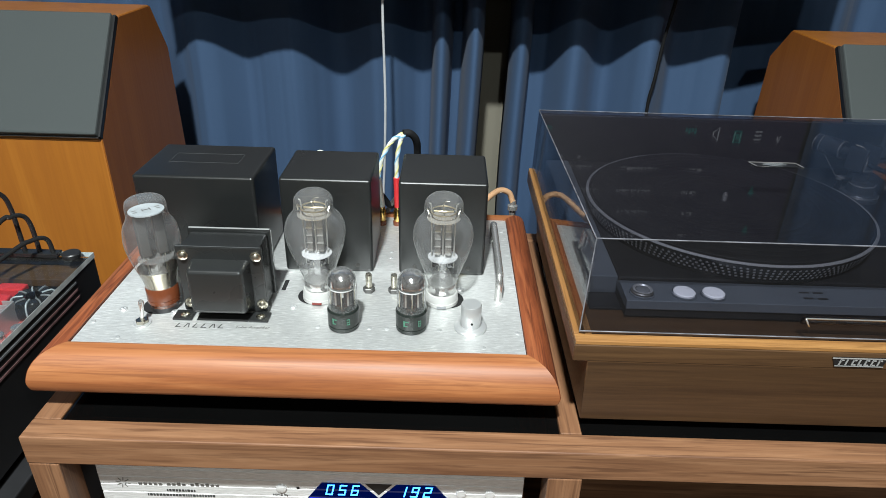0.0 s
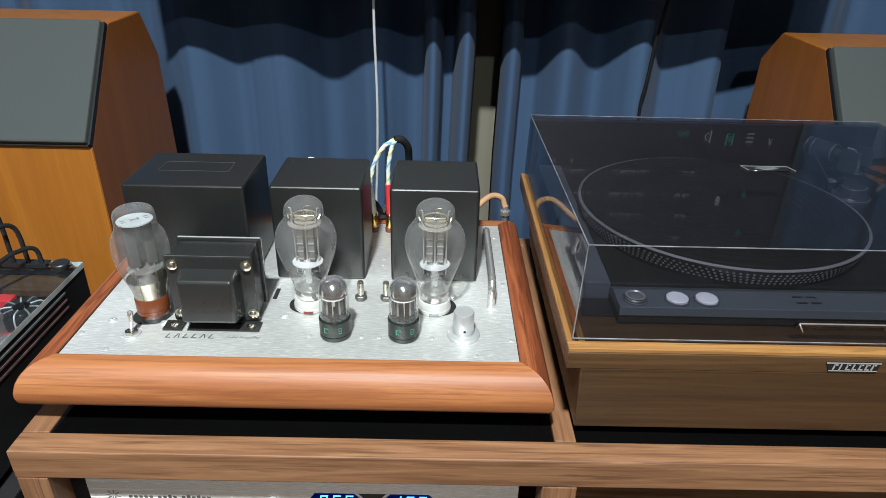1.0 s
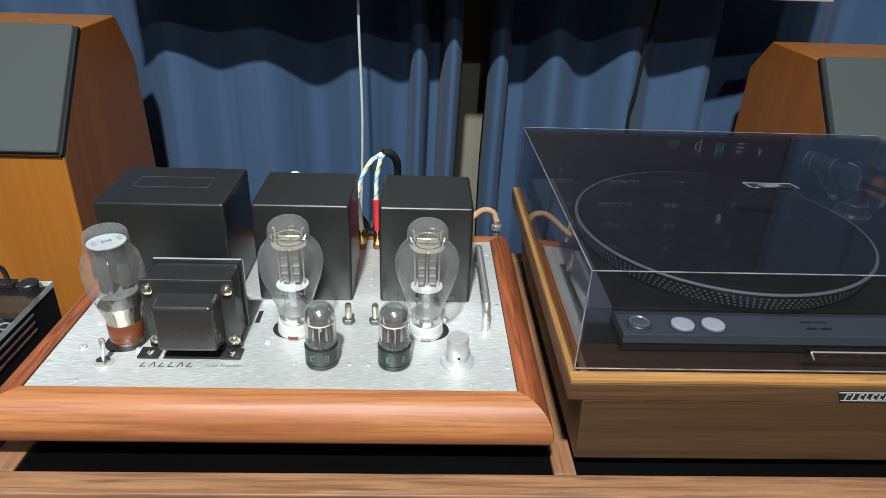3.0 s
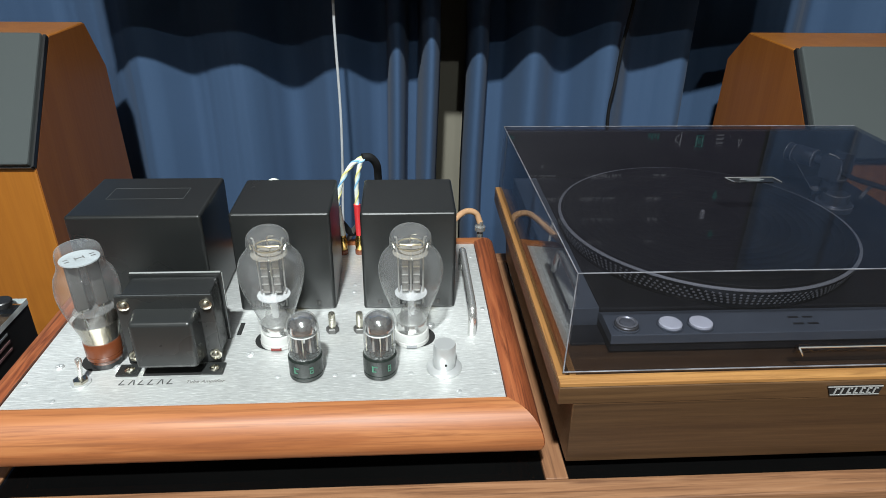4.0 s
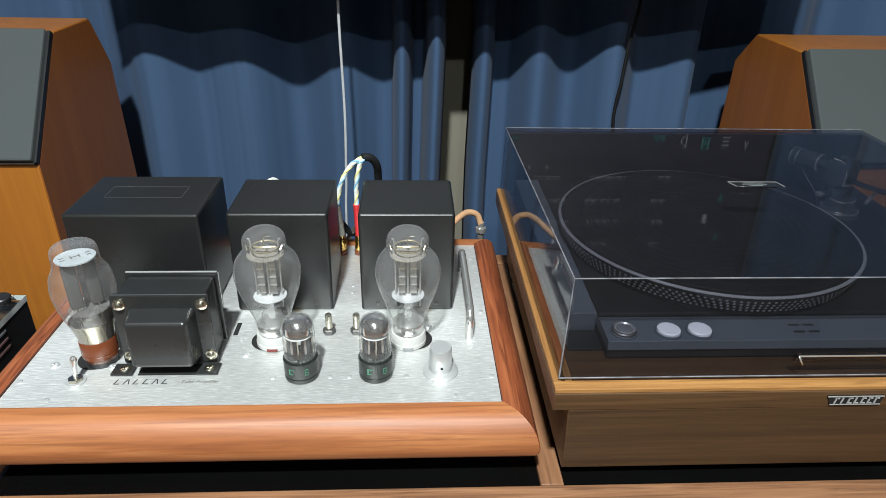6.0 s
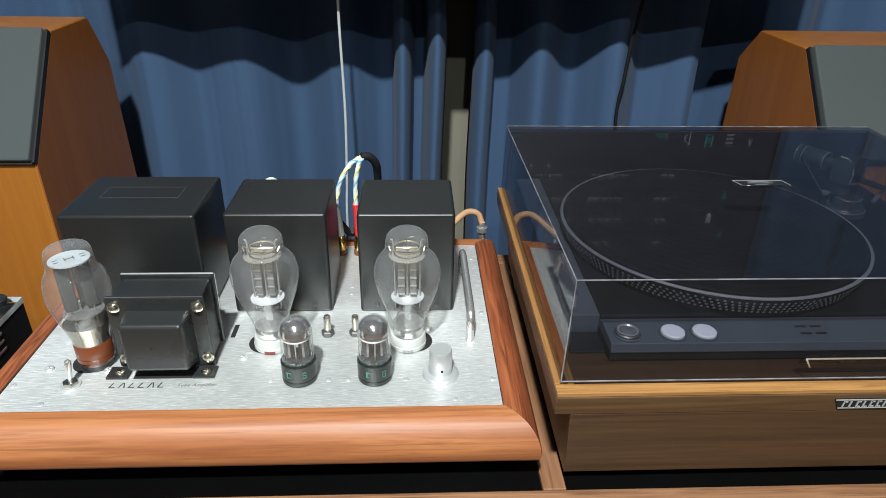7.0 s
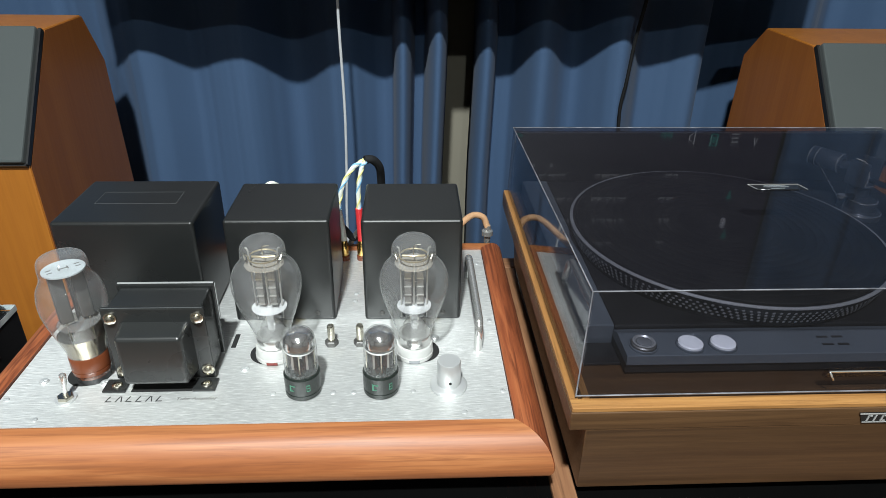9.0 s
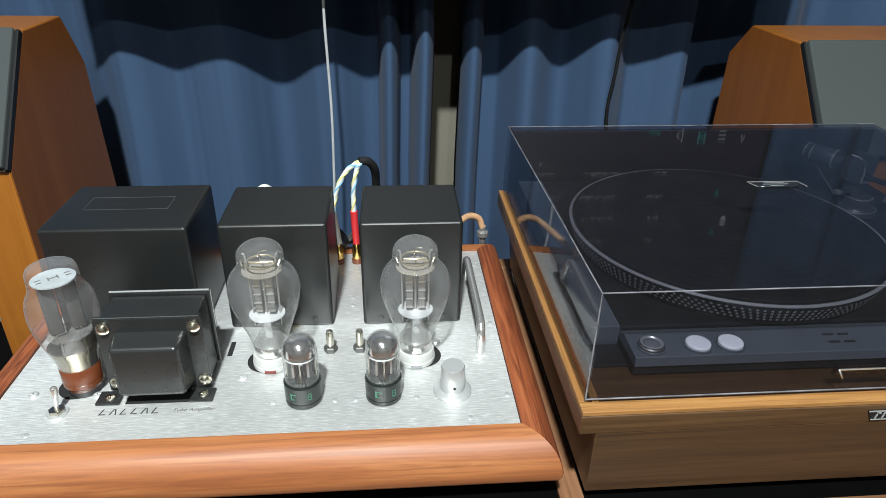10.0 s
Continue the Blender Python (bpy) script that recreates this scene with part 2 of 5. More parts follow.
floor_wood = wood("floor_boards", (0.065, 0.035, 0.018), (0.10, 0.055, 0.03), (0.14, 0.08, 0.045), "y", 0.6, 0.5)
red_plastic = plain("red_plastic", (0.55, 0.03, 0.035), 0.4, 0.0, 0.12, 60, 0.03)
tan_sleeve = plain("tan_cable_sleeve", (0.46, 0.27, 0.15), 0.35, 0.0, 0.12, 120, 0.06)
cord_grey = plain("pale_grey_cord", (0.52, 0.54, 0.56), 0.5, 0.0, 0.1, 120, 0.05)
cream = plain("cream_plastic", (0.60, 0.62, 0.56), 0.4, 0.0, 0.08, 60, 0.03)
pcb_red = plain("red_circuit_board", (0.42, 0.10, 0.09), 0.4, 0.0, 0.25, 120, 0.1)
grey_part = plain("grey_component", (0.20, 0.21, 0.22), 0.4, 0.2, 0.15, 120, 0.05)
blue_part = plain("blue_component", (0.04, 0.20, 0.42), 0.4, 0.0, 0.12, 120, 0.05)
digit_glow = glow("blue_digit_glow", (0.03, 0.22, 1.0), 9.0)
window_glow = glow("display_blue_backlight", (0.0, 0.006, 0.10), 0.7)
band_glow = glow("display_blue_band", (0.0, 0.03, 1.0), 2.2)
screen_dark = glow("screen_dark_glow", (0.050, 0.036, 0.125), 0.22)
screen_white = glow("screen_white_text", (0.85, 0.9, 1.0), 0.27)
screen_teal = glow("screen_teal_mark", (0.05, 0.75, 0.70), 0.17)
bezel_silver = plain("silver_bezel_paint", (0.55, 0.55, 0.54), 0.35, 0.4, 0.06, 40, 0.03)
# pale grey that paints the glint on the cover's edges
edge_glint = plain("acrylic_edge_glint", (0.20, 0.205, 0.23), 0.15, 0.4, 0.5, 200, 0.0)
lamp_glow = glow("lamp_diffuser_glow", (1.0, 0.96, 0.9), 6.0)


# ---- mesh helpers ----
def bm_add(bm, other):
    me = bpy.data.meshes.new("tmp")
    other.to_mesh(me)
    other.free()
    bm.from_mesh(me)
    bpy.data.meshes.remove(me)
    return bm


def box(x0, x1, y0, y1, z0, z1, bevel=0.0, seg=2):
    bm = bmesh.new()
    bmesh.ops.create_cube(bm, size=1)
    for v in bm.verts:
        v.co = Vector((x0 + (v.co.x + 0.5) * (x1 - x0), y0 + (v.co.y + 0.5) * (y1 - y0), z0 + (v.co.z + 0.5) * (z1 - z0)))
    if bevel:
        bmesh.ops.bevel(bm, geom=list(bm.edges), offset=bevel, segments=seg, affect="EDGES", profile=0.5)
    return bm


def join(*bms):
    first = bms[0]
    for b in bms[1:]:
        bm_add(first, b)
    return first


def lathe(profile, seg=40, at=(0, 0, 0), closed=True):
    """Turns (radius, height) points round the z axis."""
    bm = bmesh.new()
    rings = []
    for r, z in profile:
        if r < 1e-6:
            rings.append([bm.verts.new((at[0], at[1], at[2] + z))])
        else:
            rings.append([bm.verts.new((at[0] + r * math.cos(2 * math.pi * i / seg), at[1] + r * math.sin(2 * math.pi * i / seg), at[2] + z)) for i in range(seg)])
    for a, b in zip(rings, rings[1:]):
        for i in range(seg):
            j = (i + 1) % seg
            if len(a) == 1 and len(b) == 1:
                continue
            if len(a) == 1:
                bm.faces.new((a[0], b[i], b[j]))
            elif len(b) == 1:
                bm.faces.new((a[j], a[i], b[0]))
            else:
                bm.faces.new((a[i], a[j], b[j], b[i]))
    if closed:
        for ring, flip in ((rings[0], True), (rings[-1], False)):
            if len(ring) > 1:
                bm.faces.new(ring[::-1] if flip else ring)
    bmesh.ops.recalc_face_normals(bm, faces=bm.faces)
    return bm


def smooth_profile(pts, n=6):
    """Catmull-Rom through 2D or 3D points."""
    pts = [Vector(p) for p in pts]
    ext = [pts[0] * 2 - pts[1], *pts, pts[-1] * 2 - pts[-2]]
    out = []
    for i in range(len(pts) - 1):
        a, b, c, d = ext[i:i + 4]
        for k in range(n):
            t = k / n
            out.append(0.5 * (2 * b + (c - a) * t + (2 * a - 5 * b + 4 * c - d) * t * t + (3 * b - a - 3 * c + d) * t ** 3))
    return out + [pts[-1]]


def rod(points, r, seg=10, n=6, smooth=True):
    """A round bar or cable along 3D points."""
    pts = smooth_profile(points, n) if smooth else [Vector(p) for p in points]
    bm = bmesh.new()
    rings, side = [], None
    for i, p in enumerate(pts):
        d = (pts[min(i + 1, len(pts) - 1)] - pts[max(i - 1, 0)]).normalized()
        if side is None:
            side = d.cross(Vector((0.31, 0.2, 0.93)) if abs(d.z) < 0.9 else Vector((1, 0.1, 0))).normalized()
        side = (side - d * side.dot(d)).normalized()
        up = d.cross(side)
        rings.append([bm.verts.new(p + (side * math.cos(2 * math.pi * k / seg) + up * math.sin(2 * math.pi * k / seg)) * r) for k in range(seg)])
    for a, b in zip(rings, rings[1:]):
        for i in range(seg):
            j = (i + 1) % seg
            bm.faces.new((a[i], a[j], b[j], b[i]))
    bm.faces.new(rings[0][::-1])
    bm.faces.new(rings[-1])
    bmesh.ops.recalc_face_normals(bm, faces=bm.faces)
    return bm


def prism(poly, axis, lo, hi, bevel=0.0):
    """Extrudes a polygon of 2D points along an axis; (y, z) for x, (x, z) for y, (x, y) for z."""
    bm = bmesh.new()
    put = {"x": lambda a, b, c: (c, a, b), "y": lambda a, b, c: (a, c, b), "z": lambda a, b, c: (a, b, c)}[axis]
    v0 = [bm.verts.new(put(a, b, lo)) for a, b in poly]
    v1 = [bm.verts.new(put(a, b, hi)) for a, b in poly]
    bm.faces.new(v0)
    bm.faces.new(v1[::-1])
    for i in range(len(poly)):
        j = (i + 1) % len(poly)
        bm.faces.new((v0[i], v0[j], v1[j], v1[i]))
    bmesh.ops.recalc_face_normals(bm, faces=bm.faces)
    if bevel:
        bmesh.ops.bevel(bm, geom=list(bm.edges), offset=bevel, segments=2, affect="EDGES", profile=0.5)
    return bm


def moved(bm, m):
    bmesh.ops.transform(bm, matrix=m, verts=bm.verts)
    return bm


def finish(name, bm, material, angle=35):
    me = bpy.data.meshes.new(name)
    bm.to_mesh(me)
    bm.free()
    me.shade_smooth()
    me.set_sharp_from_angle(angle=radians(angle))
    # broad flat faces between rounded edges stay truly flat
    if len(me.polygons) < 900:
        areas = sorted(p.area for p in me.polygons)
        mid = areas[len(areas) // 2]
        for p in me.polygons:
            if p.area > 8 * mid or len(p.vertices) > 8:
                p.use_smooth = False
    me.materials.append(material)
    return new(name, me)


def thing(name, label, category, at, group="", kind=""):
    ob = new(name)
    ob.empty_display_size = 0.02
    ob.location = at
    return tagged(ob, label, category, group, kind)


def part(name, bm, material, parent, label="", angle=35):
    ob = finish(name, bm, material, angle)
    ob.parent = parent
    if parent.type == "EMPTY":
        ob.matrix_parent_inverse = Matrix.Translation(-parent.location)
    return tagged(ob, label)


def solo(name, bm, material, label, category, group="", kind="", angle=35):
    return tagged(finish(name, bm, material, angle), label, category, group, kind)


def lettering(words, size, m, lean=0.0, thick=0.00015):
    """Raised letters of the built-in font, lying in the plane of m."""
    cu = bpy.data.curves.new("letters", "FONT")
    cu.body, cu.size, cu.shear, cu.extrude = words, size, lean, thick
    ob = bpy.data.objects.new("letters", cu)
    scene.collection.objects.link(ob)
    bpy.context.view_layer.update()
    me = bpy.data.meshes.new_from_object(ob.evaluated_get(bpy.context.evaluated_depsgraph_get()))
    bpy.data.objects.remove(ob)
    bm = bmesh.new()
    bm.from_mesh(me)
    bpy.data.meshes.remove(me)
    return moved(bm, m)


def screw_head(x, y, z, r=0.003, h=0.0015):
    """A domed cross-head screw, standing on z."""
    bm = lathe([(r, 0), (r, h * 0.5), (r * 0.75, h * 0.9), (0, h)], 14, (x, y, z))
    for a in (0, 90):
        bm_add(bm, moved(box(-r * 0.55, r * 0.55, -r * 0.1, r * 0.1, h * 0.9, h * 1.12), Matrix.Translation((x, y, z)) @ pose(0, 0, 0, 0, 0, a + 20)))
    return bm


# ---- the room ----
def wall(name, x0, x1, y0, y1, z0, z1, mat, label):
    return solo(name, box(x0, x1, y0, y1, z0, z1), mat, label, "wall", kind="structure")


RX0, RX1, RY0, RY1 = -2.2, 2.5, -3.2, 1.34
wall("floor", RX0 - 0.1, RX1 + 0.1, RY0 - 0.1, RY1 + 0.1, -0.1, 0.0, floor_wood, "brown wooden floor boards")
wall("ceiling", RX0 - 0.1, RX1 + 0.1, RY0 - 0.1, RY1 + 0.1, CEIL, CEIL + 0.1, ceiling_paint, "plain white painted ceiling")
wall("wall_north", RX0 - 0.1, RX1 + 0.1, RY1, RY1 + 0.1, 0, CEIL, wall_paint, "beige painted wall behind the curtains")
# south, west and east walls are unseen and added dark to limit bounce
wall("wall_south", RX0 - 0.1, RX1 + 0.1, RY0 - 0.1, RY0, 0, CEIL, unseen_wall_paint, "unseen wall, painted dark to cut bounced light")
wall("wall_west", RX0 - 0.1, RX0, RY0, RY1, 0, CEIL, unseen_wall_paint, "unseen wall, painted dark to cut bounced light")
wall("wall_east", RX1, RX1 + 0.1, RY0, RY1, 0, CEIL, unseen_wall_paint, "unseen wall, painted dark to cut bounced light")


def downlight(x, y, size):
    d = thing("ceiling_light", "round white ceiling downlight, switched on", "ceiling light", (x, y, CEIL), "ceiling lights")
    part("ring", lathe([(size * 0.5 + 0.004, -0.020), (size * 0.5 + 0.02, -0.020), (size * 0.5 + 0.024, 0.0), (size * 0.5 + 0.004, 0.0)], 32, (x, y, CEIL), closed=False), ceiling_paint, d)
    part("diffuser", lathe([(0, -0.016), (size * 0.5, -0.016), (size * 0.5, -0.001), (0, -0.001)], 32, (x, y, CEIL)), lamp_glow, d, "glowing white diffuser")


for (lx, ly), watts, size in LAMPS:
    downlight(lx, ly, size)


def curtain(label, folds, top, bottom):
    """A cloth hung in folds: crests and hollows as (x, y), rounded between."""
    xs = [f[0] for f in folds]
    ys = [f[1] for f in folds]
    # slopes: level at each crest and hollow, easy between
    ms = [0.0] * len(xs)
    for k in range(1, len(xs) - 1):
        d0 = (ys[k] - ys[k - 1]) / (xs[k] - xs[k - 1])
        d1 = (ys[k + 1] - ys[k]) / (xs[k + 1] - xs[k])
        ms[k] = 2 * d0 * d1 / (d0 + d1) if d0 * d1 > 0 else 0.0
    n = 620
    bm = bmesh.new()
    zs = [bottom + (top - bottom) * k / 26 for k in range(27)]
    grid = []
    for i in range(n + 1):
        x = xs[0] + (xs[-1] - xs[0]) * i / n
        k = min(max(j for j in range(len(xs)) if xs[j] <= x + 1e-9), len(xs) - 2)
        w = xs[k + 1] - xs[k]
        t = (x - xs[k]) / w
        y = (ys[k] * (1 + 2 * t) * (1 - t) ** 2 + ys[k + 1] * t * t * (3 - 2 * t) + ms[k] * w * t * (1 - t) ** 2 - ms[k + 1] * w * t * t * (1 - t))
        y += 0.007 * noise.noise((x * 19, 1.7, 5.2)) + 0.0025 * noise.noise((x * 60, 4.7, 2.2))
        col = []
        for z in zs:
            h = (z - 0.85)
            dy = 0.010 * noise.noise((x * 5, z * 2.0, 3.1)) * min(1, abs(h) * 3)
            dx = 0.016 * noise.noise((x * 2.5, z * 1.4, 8.7)) * min(1, abs(h) * 3)
            col.append(bm.verts.new((x + dx, min(y + dy, 1.325), z)))
        grid.append(col)
    for a, b in zip(grid, grid[1:]):
        for k in range(len(zs) - 1):
            bm.faces.new((a[k], b[k], b[k + 1], a[k + 1]))
    ob = solo("curtain", bm, curtain_cloth, label, "curtain", "curtains", angle=80)
    mod = ob.modifiers.new("cloth", "SOLIDIFY")
    mod.thickness, mod.offset = 0.002, 1.0
    return ob


left_far = [(-2.1 + 0.13 * i, 1.12 + 0.11 * (i % 2)) for i in range(12)]
left_folds = left_far + [(-0.530, 1.155), (-0.458, 1.103), (-0.362, 1.162), (-0.252, 1.127), (-0.149, 1.222), (-0.016, 1.141), (0.068, 1.200), (0.095, 1.190), (0.104, 1.100),
                         (0.120, 1.066), (0.135, 1.100), (0.145, 1.188), (0.170, 1.188), (0.181, 1.075), (0.198, 1.037), (0.214, 1.075), (0.221, 1.150)]
right_folds = [(0.286, 1.17), (0.293, 1.112), (0.309, 1.082), (0.327, 1.112), (0.343, 1.190), (0.376, 1.184), (0.434, 1.085), (0.520, 1.155), (0.605, 1.054), (0.686, 1.152),
               (0.788, 1.105), (0.810, 1.118), (0.848, 1.245), (0.932, 1.217)] + [(1.04 + 0.12 * i, 1.13 + 0.11 * (i % 2)) for i in range(12)]
curtain("blue cloth curtain hanging in soft folds", left_folds, CEIL - 0.06, 0.03)
curtain("blue cloth curtain hanging in soft folds", right_folds, CEIL - 0.06, 0.03)
rail = thing("curtain_rail", "white metal curtain rail under the ceiling", "curtain rail", (0.15, 1.17, CEIL))
part("track", box(-2.1, 2.4, 1.15, 1.19, CEIL - 0.058, CEIL - 0.035, 0.003), ceiling_paint, rail)
for bx in (-1.6, 0.15, 1.9):
    part("bracket", box(bx - 0.015, bx + 0.015, 1.155, 1.185, CEIL - 0.035, CEIL, 0.002), ceiling_paint, rail)


# ---- television over the rack, hung from the ceiling ----
TVX0, TVX1, TVY, TVZ = -0.488, 0.934, 0.90, 0.997
TVH = 0.83
tv = thing("television", "large ceiling-hung television with a silver bezel, showing a dark menu", "television", (0.2, TVY + 0.05, CEIL))
part("housing", box(TVX0, TVX1, TVY, TVY + 0.045, TVZ + 0.012, TVZ + TVH, 0.004), black_plastic, tv)
part("lower_bezel", box(TVX0, TVX1, TVY - 0.006, TVY + 0.016, TVZ, TVZ + 0.0115, 0.0015), bezel_silver, tv, "silver lower bezel")
panel = part("screen", box(TVX0 + 0.012, TVX1 - 0.012, TVY - 0.002, TVY + 0.004, TVZ + 0.013, TVZ + TVH - 0.012), screen_dark, tv, "dark glowing screen")
part("ceiling_pole", lathe([(0.025, 0), (0.025, CEIL - TVZ - 0.5)], 20, (0.2, TVY + 0.075, TVZ + 0.5)), black_plastic, tv)
part("wall_plate", box(0.05, 0.35, TVY + 0.045, TVY + 0.065, TVZ + 0.25, TVZ + 0.6, 0.003), black_plastic, tv)


def screen_bar(x0, x1, z0, z1, mat):
    part("screen_mark", box(x0, x1, TVY - 0.0035, TVY - 0.0022, z0, z1), mat, panel)


def screen_line(pts, mat, r=0.0012):
    part("screen_mark", rod([(x, TVY - 0.003, z) for x, z in pts], r, 6, smooth=False), mat, panel)


rs = random.Random(5)
# a teal word, a row of icons and the teal arrows of the menu
for k in range(4):
    screen_bar(0.661 + 0.0066 * k, 0.6652 + 0.0066 * k, 1.071, 1.084 if k % 2 else 1.080, screen_teal)
screen_line([(0.7230, 1.078), (0.7230, 1.088), (0.7270, 1.090), (0.7340, 1.098), (0.7340, 1.068), (0.7270, 1.076), (0.7230, 1.078)], screen_white)
screen_line([(0.7700, 1.076), (0.7700, 1.101), (0.7835, 1.101), (0.7835, 1.076), (0.7700, 1.076)], screen_teal, 0.0022)
screen_bar(0.7735, 0.7800, 1.082, 1.094, screen_teal)
for z in (1.074, 1.083, 1.092):
    screen_bar(0.8140, 0.8290, z, z + 0.003, screen_white)
screen_line([(0.8640, 1.084), (0.8675, 1.100), (0.8710, 1.084)], screen_white)
screen_line([(0.3500, 1.082), (0.3580, 1.076), (0.3680, 1.079)], screen_teal, 0.003)
for x, z in ((0.838, 1.214), (0.847, 1.312)):
    part("screen_mark", prism([(x - 0.0065, z + 0.008), (x, z - 0.011), (x + 0.0065, z + 0.008), (x, z + 0.012)], "y", TVY - 0.0035, TVY - 0.0022), screen_teal, panel)
# rows of menu text, too faint to read
for z, spans in [(1.141, [(0.394, 0.400), (0.432, 0.441)]), (1.165, [(0.410, 0.467), (0.532, 0.613), (0.686, 0.714)]), (1.220, [(0.433, 0.488), (0.530, 0.609), (0.680, 0.713)]),
                 (1.272, [(0.449, 0.501), (0.539, 0.610), (0.690, 0.715)]), (1.330, [(0.545, 0.590), (0.692, 0.712)])]:
    for a, b in spans:
        x = a
        while x < b - 0.002:
            w = rs.uniform(0.0022, 0.0065)
            screen_bar(x, min(b, x + w), z, z + rs.choice((0.003, 0.0045, 0.007)), screen_white)
            x += w + rs.choice((0.0012, 0.0018, 0.005))
solo("power_cord", rod([(-0.005, 0.955, 1.06), (-0.007, 0.968, 0.98), (-0.0075, 0.97, 0.90), (-0.005, 0.97, 0.73), (-0.009, 0.97, 0.58), (-0.014, 0.97, 0.44), (-0.012, 0.97, 0.004)], 0.0029, 8, 10),
     cord_grey, "thin pale grey cord hanging in front of the curtain", "cord", "hanging cords")
solo("power_cord", rod([(0.60, 0.956, 1.06), (0.622, 1.00, 0.97), (0.622, 1.035, 0.87), (0.616, 1.035, 0.78), (0.610, 1.035, 0.72), (0.615, 1.035, 0.62), (0.62, 1.03, 0.3), (0.62, 1.03, 0.004)], 0.004, 8, 10),
     black_rubber, "black power cord hanging down against the curtain", "cord", "hanging cords")


# ---- loudspeakers ----
def loudspeaker(x0, x1, prof, gin, label):
    """prof: front bottom, slope foot, slope head, top back, back kink, back bottom as (y, z)."""
    s = thing("loudspeaker", label, "loudspeaker", ((x0 + x1) / 2, prof[0][0] + 0.15, 0), "pair of loudspeakers")
    part("cabinet", prism(prof, "x", x0, x1, 0.0035), speaker_wood, s, "orange-brown wood veneer cabinet")
    # thin side sheets whose colour carries painted shade
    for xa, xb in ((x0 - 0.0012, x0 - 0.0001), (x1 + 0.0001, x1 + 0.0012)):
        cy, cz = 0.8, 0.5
        part("shaded_side_sheet", prism([(cy + (y - cy) * 0.992, cz + (z - cz) * 0.994) for y, z in prof], "x", xa, xb), speaker_side_shaded, s, "red-brown side veneer with shade painted in")
    (ya, za), (yb, zb) = prof[1], prof[2]
    d = Vector((0, yb - ya, zb - za))
    ln = d.length
    d.normalize()
    nrm = Vector((0, -d.z, d.y))
    m = Matrix.Translation((0, ya, za)) @ Matrix((Vector((1, 0, 0)), d, nrm)).transposed().to_4x4()
    g = part("grille", moved(box(x0 + gin, x1 - gin, 0.002, ln - 0.006, 0.001, 0.022, 0.003), m), grille_cloth, s, "dark grey cloth grille")
    part("grille_frame", moved(join(box(x0 + gin - 0.003, x0 + gin + 0.002, 0.002, ln - 0.004, 0.0005, 0.010), box(x1 - gin - 0.002, x1 - gin + 0.003, 0.002, ln - 0.004, 0.0005, 0.010),
                                    box(x0 + gin, x1 - gin, -0.001, 0.006, 0.0005, 0.010)), m), black_plastic, g)
    part("plinth", box(x0 + 0.02, x1 - 0.02, prof[0][0] + 0.02, prof[-1][0] - 0.02, 0.0, 0.035, 0.003), black_plastic, s)
    return s


loudspeaker(-0.88, -0.48, [(0.613, 0.03), (0.613, 0.741), (0.763, 0.931), (0.906, 0.931), (0.962, 0.838), (0.975, 0.55), (0.975, 0.03)], 0.0015,
            "floor-standing wood loudspeaker with a sloping grey cloth grille")
loudspeaker(0.866, 1.266, [(0.630, 0.03), (0.630, 0.735), (0.778, 0.909), (0.957, 0.909), (1.028, 0.842), (1.04, 0.55), (1.04, 0.03)], 0.0015,
            "floor-standing wood loudspeaker with a sloping grey cloth grille")


# ---- rack ----
RT, RF = 0.685, -0.060
RX = (-0.254, 0.80)
rack = thing("audio_rack", "walnut audio rack with black glass inset in its top", "rack", (0.27, 0.17, 0.0))
RB = 0.40
part("front_rail", box(RX[0], RX[1], RF, -0.034, RT - 0.033, RT, 0.0015), rack_x, rack)
part("back_rail", box(RX[0], RX[1], RB - 0.026, RB, RT - 0.033, RT, 0.0015), rack_x, rack)
for x0, x1 in ((RX[0], -0.228), (0.2565, 0.2775), (RX[1] - 0.026, RX[1])):
    part("side_rail", box(x0, x1, -0.0335, RB - 0.0265, RT - 0.033, RT - 0.0004, 0.0012), rack_y, rack)
for x0, x1 in ((-0.2275, 0.256), (0.278, RX[1] - 0.0265)):
    part("glass_inset", box(x0, x1, -0.0335, RB - 0.0265, RT - 0.010, RT - 0.002, 0.0006), black_glass, rack, "shiny black glass panel")
for x0, x1 in ((RX[0], RX[0] + 0.030), (0.244, 0.278), (RX[1] - 0.03, RX[1])):
    for y0, y1 in ((RF, RF + 0.03), (RB - 0.03, RB)):
        part("post", box(x0 + 0.0004, x1 - 0.0004, y0 + 0.0004, y1 - 0.0004, 0.0, RT - 0.0334, 0.0015), rack_z, rack)
for z in (0.50, 0.25, 0.06):
    part("shelf", box(RX[0] + 0.005, RX[1] - 0.005, RF + 0.031, RB - 0.031, z, z + 0.02, 0.001), rack_x, rack)
part("back_panel", box(RX[0] + 0.03, RX[1] - 0.03, RB - 0.012, RB - 0.004, 0.08, RT - 0.034), black_plastic, rack)


# ---- tube amplifier ----
PZ = 0.750
PX, PY = 0.222, 0.306
amp = thing("tube_amplifier", "tube amplifier with brushed aluminium deck in a reddish cherry wood frame", "amplifier", (0, 0.15, RT - 0.002))
RAIL = [(0.0, 0.0025), (0.008, 0.0025), (0.016, 0.0005), (0.0225, -0.0045), (0.0275, -0.012), (0.0303, -0.021), (0.0308, -0.027), (0.0293, -0.0335), (0.0255, -0.038), (0.019, -0.0412), (0.009, -0.042), (0.0, -0.042)]


